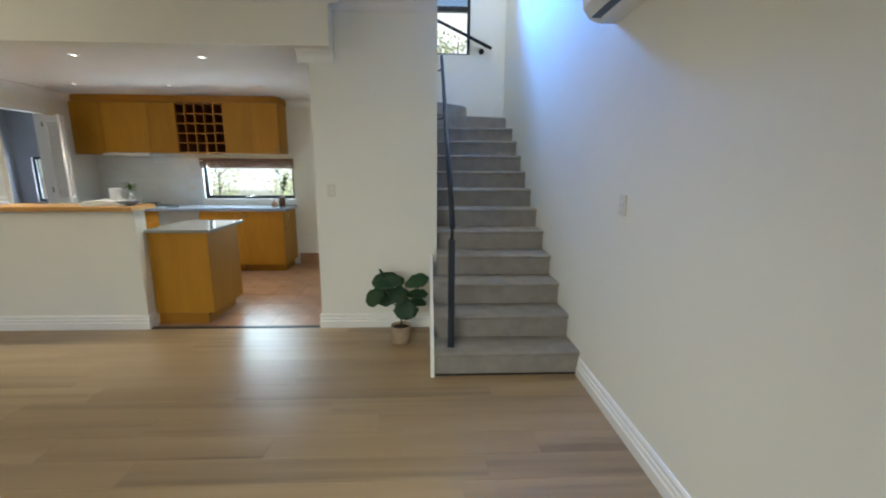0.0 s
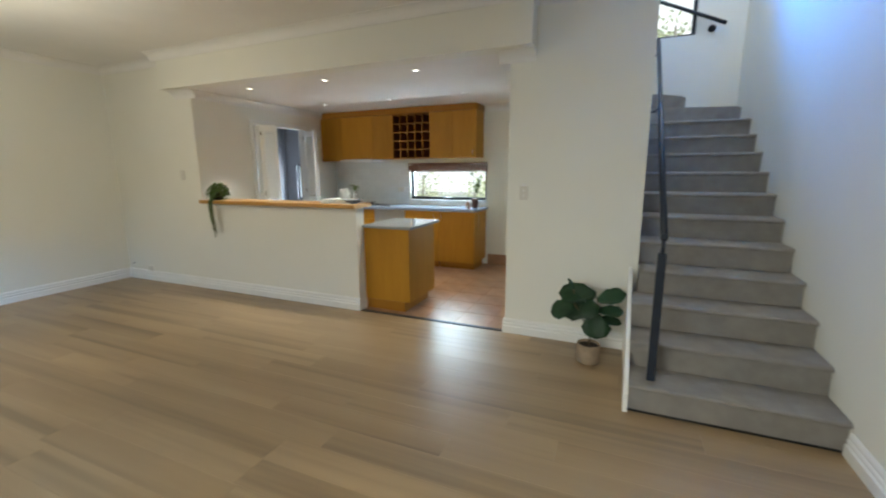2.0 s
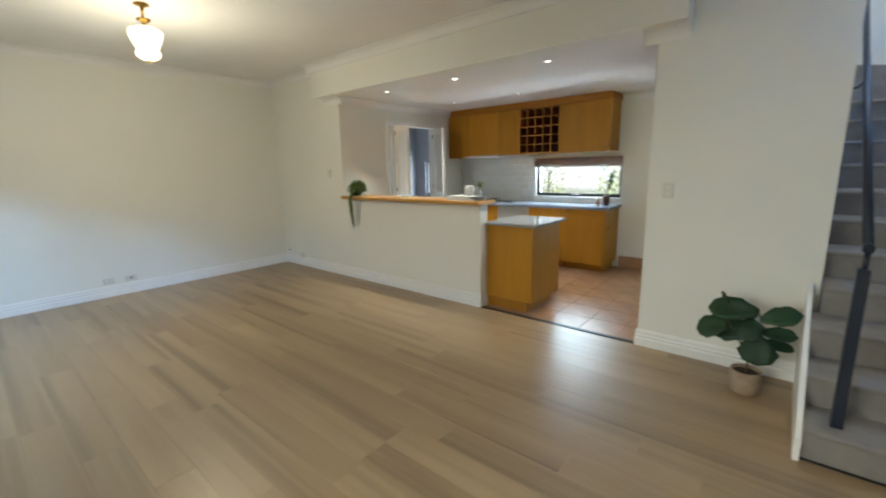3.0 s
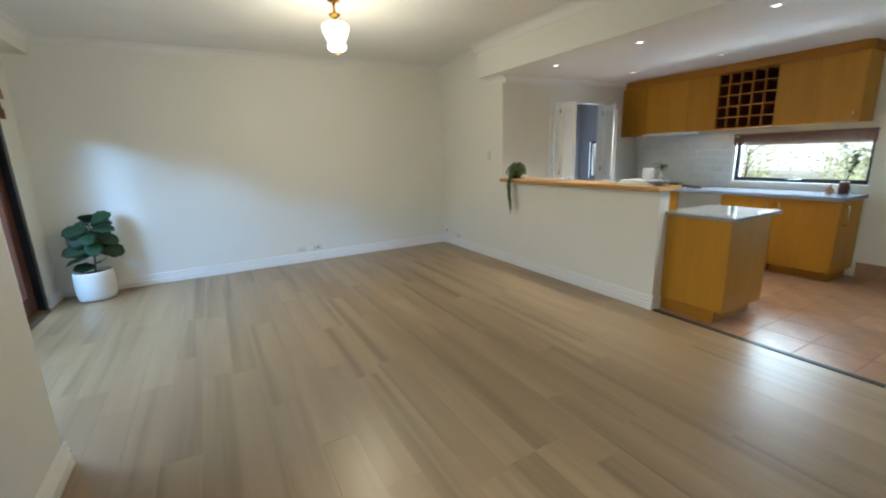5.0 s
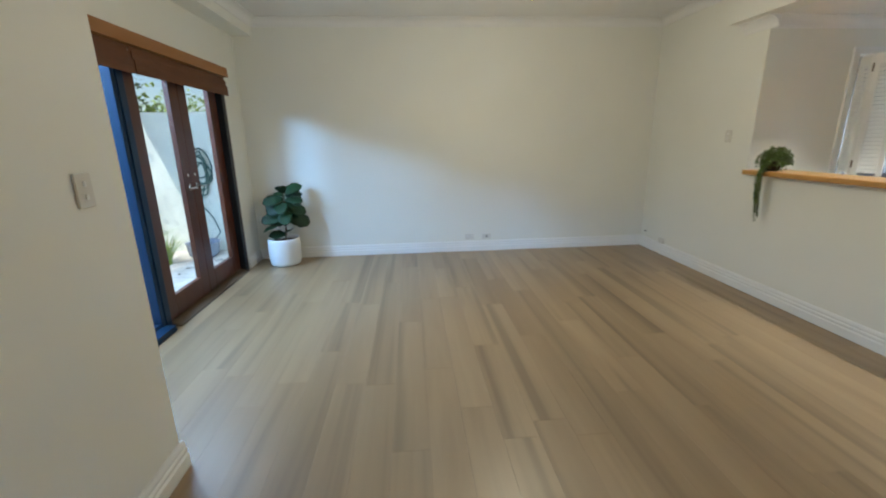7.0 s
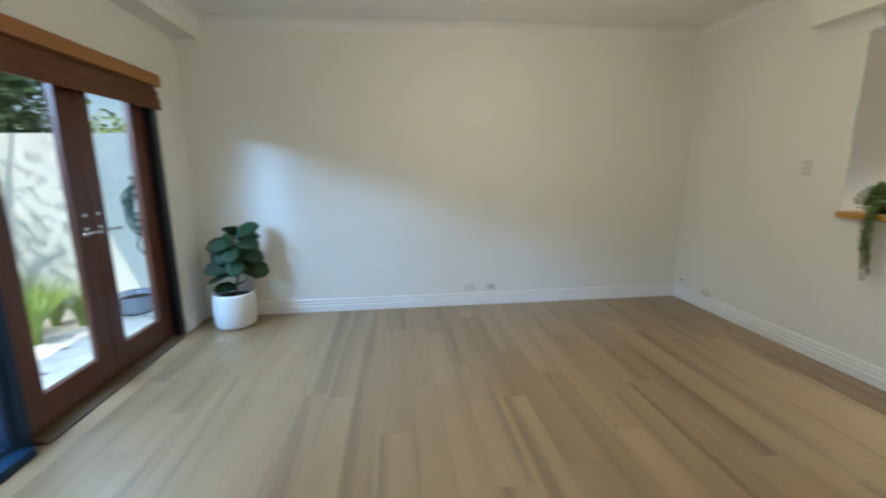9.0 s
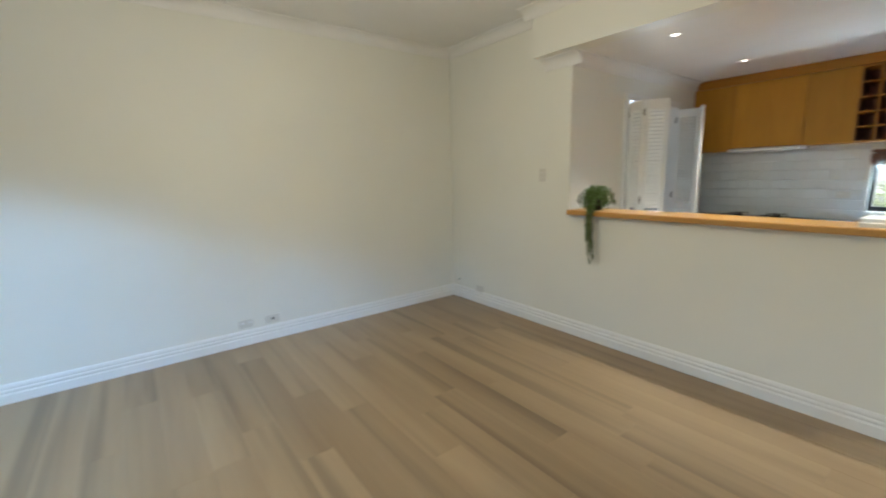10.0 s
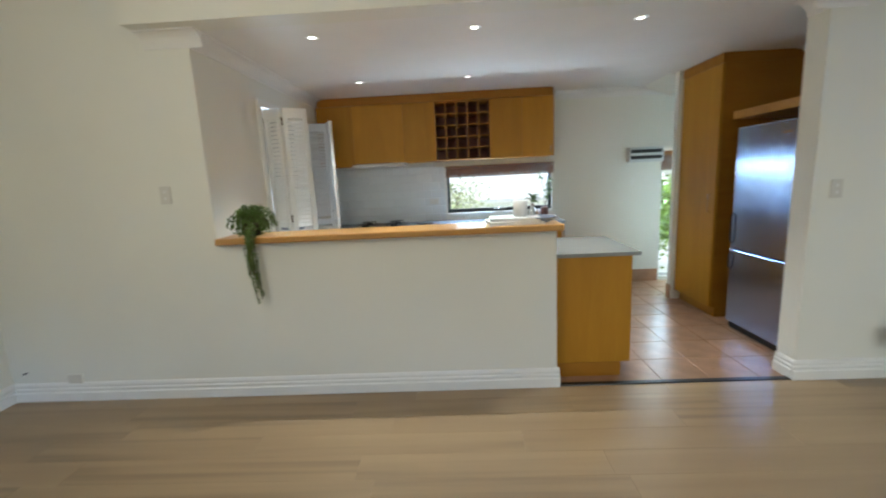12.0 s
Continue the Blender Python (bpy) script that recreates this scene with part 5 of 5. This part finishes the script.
tree(0.35, 8.0, 1.3, 0.6, 5000, 32, "green shrub outside the tall window, leaves coloured bright for sunlight", leaf=M_SHRUB)

# ---- pieces of floors and walls ----
structure("subfloor", box(XL, XR, YF - 0.15, YB + 0.03, -0.06, -0.004), M_SUB, "dark joint base under the planks")
floor = thing("floor", (0, 0, 0), "pale oak plank floor with grey-brown streaks", "floor", kind="structure")
PW = 0.185


def plank_mesh(name, w, t, b, material):
    bm = box(0, 1, 0, w, -t, 0)
    top = [e for e in bm.edges if all(abs(v.co.z) < 1e-6 for v in e.verts)]
    bmesh.ops.bevel(bm, geom=top, offset=b, segments=1, affect="EDGES")
    me = bpy.data.meshes.new(name)
    bm.to_mesh(me)
    bm.free()
    me.materials.append(material)
    return me


me_plank = plank_mesh("plank", PW - 0.0005, 0.012, 0.0006, M_PLANK)
rp = random.Random(17)
y = YF - 0.02
while y < YB:
    w = min(PW, YB - y + 0.02)
    xs = XL + 0.002
    x_end = XR - 0.002
    first = True
    x = xs
    while x < x_end - 0.02:
        L = rp.uniform(0.9, 1.95) if not first else rp.uniform(0.35, 1.8)
        if x_end - (x + L) < 0.35:
            L = x_end - x
        piece("plank", me_plank, floor, Matrix.Translation((x, y, 0)) @ Matrix.Diagonal(((L - 0.0006), w / PW, 1, 1)))
        x += L
        first = False
    y += PW

structure("grout_bed", box(KLEFT, 1.0, YB + 0.03, KBACK, -0.06, -0.004), M_GROUT, "grout between the kitchen floor tiles")
kfloor = thing("floor_kitchen", (0, 0, 0), "terracotta tiled kitchen floor", "floor", kind="structure")
TS = 0.333


def flat_tile(name, w, h, t, b, material):
    bm = box(0, w, 0, h, -t, 0)
    bmesh.ops.bevel(bm, geom=[e for e in bm.edges if all(abs(v.co.z) < 1e-6 for v in e.verts)], offset=b, segments=1, affect="EDGES")
    me = bpy.data.meshes.new(name)
    bm.to_mesh(me)
    bm.free()
    me.materials.append(material)
    return me


me_tile = flat_tile("tile", TS - 0.006, TS - 0.006, 0.012, 0.002, M_TILE)
x = KLEFT + 0.002
while x < 0.46:
    y = YB + 0.036
    while y < KBACK - 0.05:
        hy = min(TS, KBACK - y) / TS
        piece("tile", me_tile, kfloor, Matrix.Translation((x, y, 0)) @ Matrix.Diagonal((1, hy, 1, 1)))
        y += TS
    x += TS
# tiled skirting on the back wall
sk = thing("baseboard_tiled", (0, 0, 0), "terracotta tile skirting", "skirting", kind="structure")
bm = box(0, TS - 0.004, -0.010, 0, 0, 0.16, 0.0015)
me_sk = bpy.data.meshes.new("tile")
bm.to_mesh(me_sk)
bm.free()
me_sk.materials.append(M_TILE)
for k in range(4):
    piece("tile", me_sk, sk, Matrix.Translation((-1.44 + TS * k, KBACK - 0.001, 0.001)))
for k in range(1):
    piece("tile", me_sk, sk, Matrix.Translation((-0.35, 5.784, 0.001)) @ Matrix.Rotation(radians(90), 4, "Z") @ Matrix.Diagonal((0.24, 1, 1, 1)))
# glazed splashback tiles
splash = thing("splashback", (0, 0, 0), "glossy white tiled splashback", "splashback", kind="structure")
bm = box(0, 0.194, -0.0095, -0.0015, 0, 0.094, 0.004)
me_sp = bpy.data.meshes.new("tile")
bm.to_mesh(me_sp)
bm.free()
me_sp.materials.append(M_SPLASH)
rs = random.Random(8)
for r in range(7):
    z = 0.912 + 0.1 * r
    x = -4.29 - (0.1 if r % 2 else 0)
    while x < -2.83:
        x0, x1 = max(x, -4.29), min(x + 0.194, -2.825)
        if x1 - x0 > 0.02:
            piece("tile", me_sp, splash, Matrix.Translation((x0, KBACK, z)) @ Matrix.Rotation(radians(rs.uniform(-0.8, 0.8)), 4, "X") @ Matrix.Rotation(radians(rs.uniform(-0.6, 0.6)), 4, "Z") @ Matrix.Diagonal(((x1 - x0) / 0.194, 1, 1, 1)))
        x += 0.2
structure("splash_grout", box(-4.295, -2.822, KBACK - 0.0035, KBACK - 0.0005, 0.905, 1.64), M_GROUT_L)
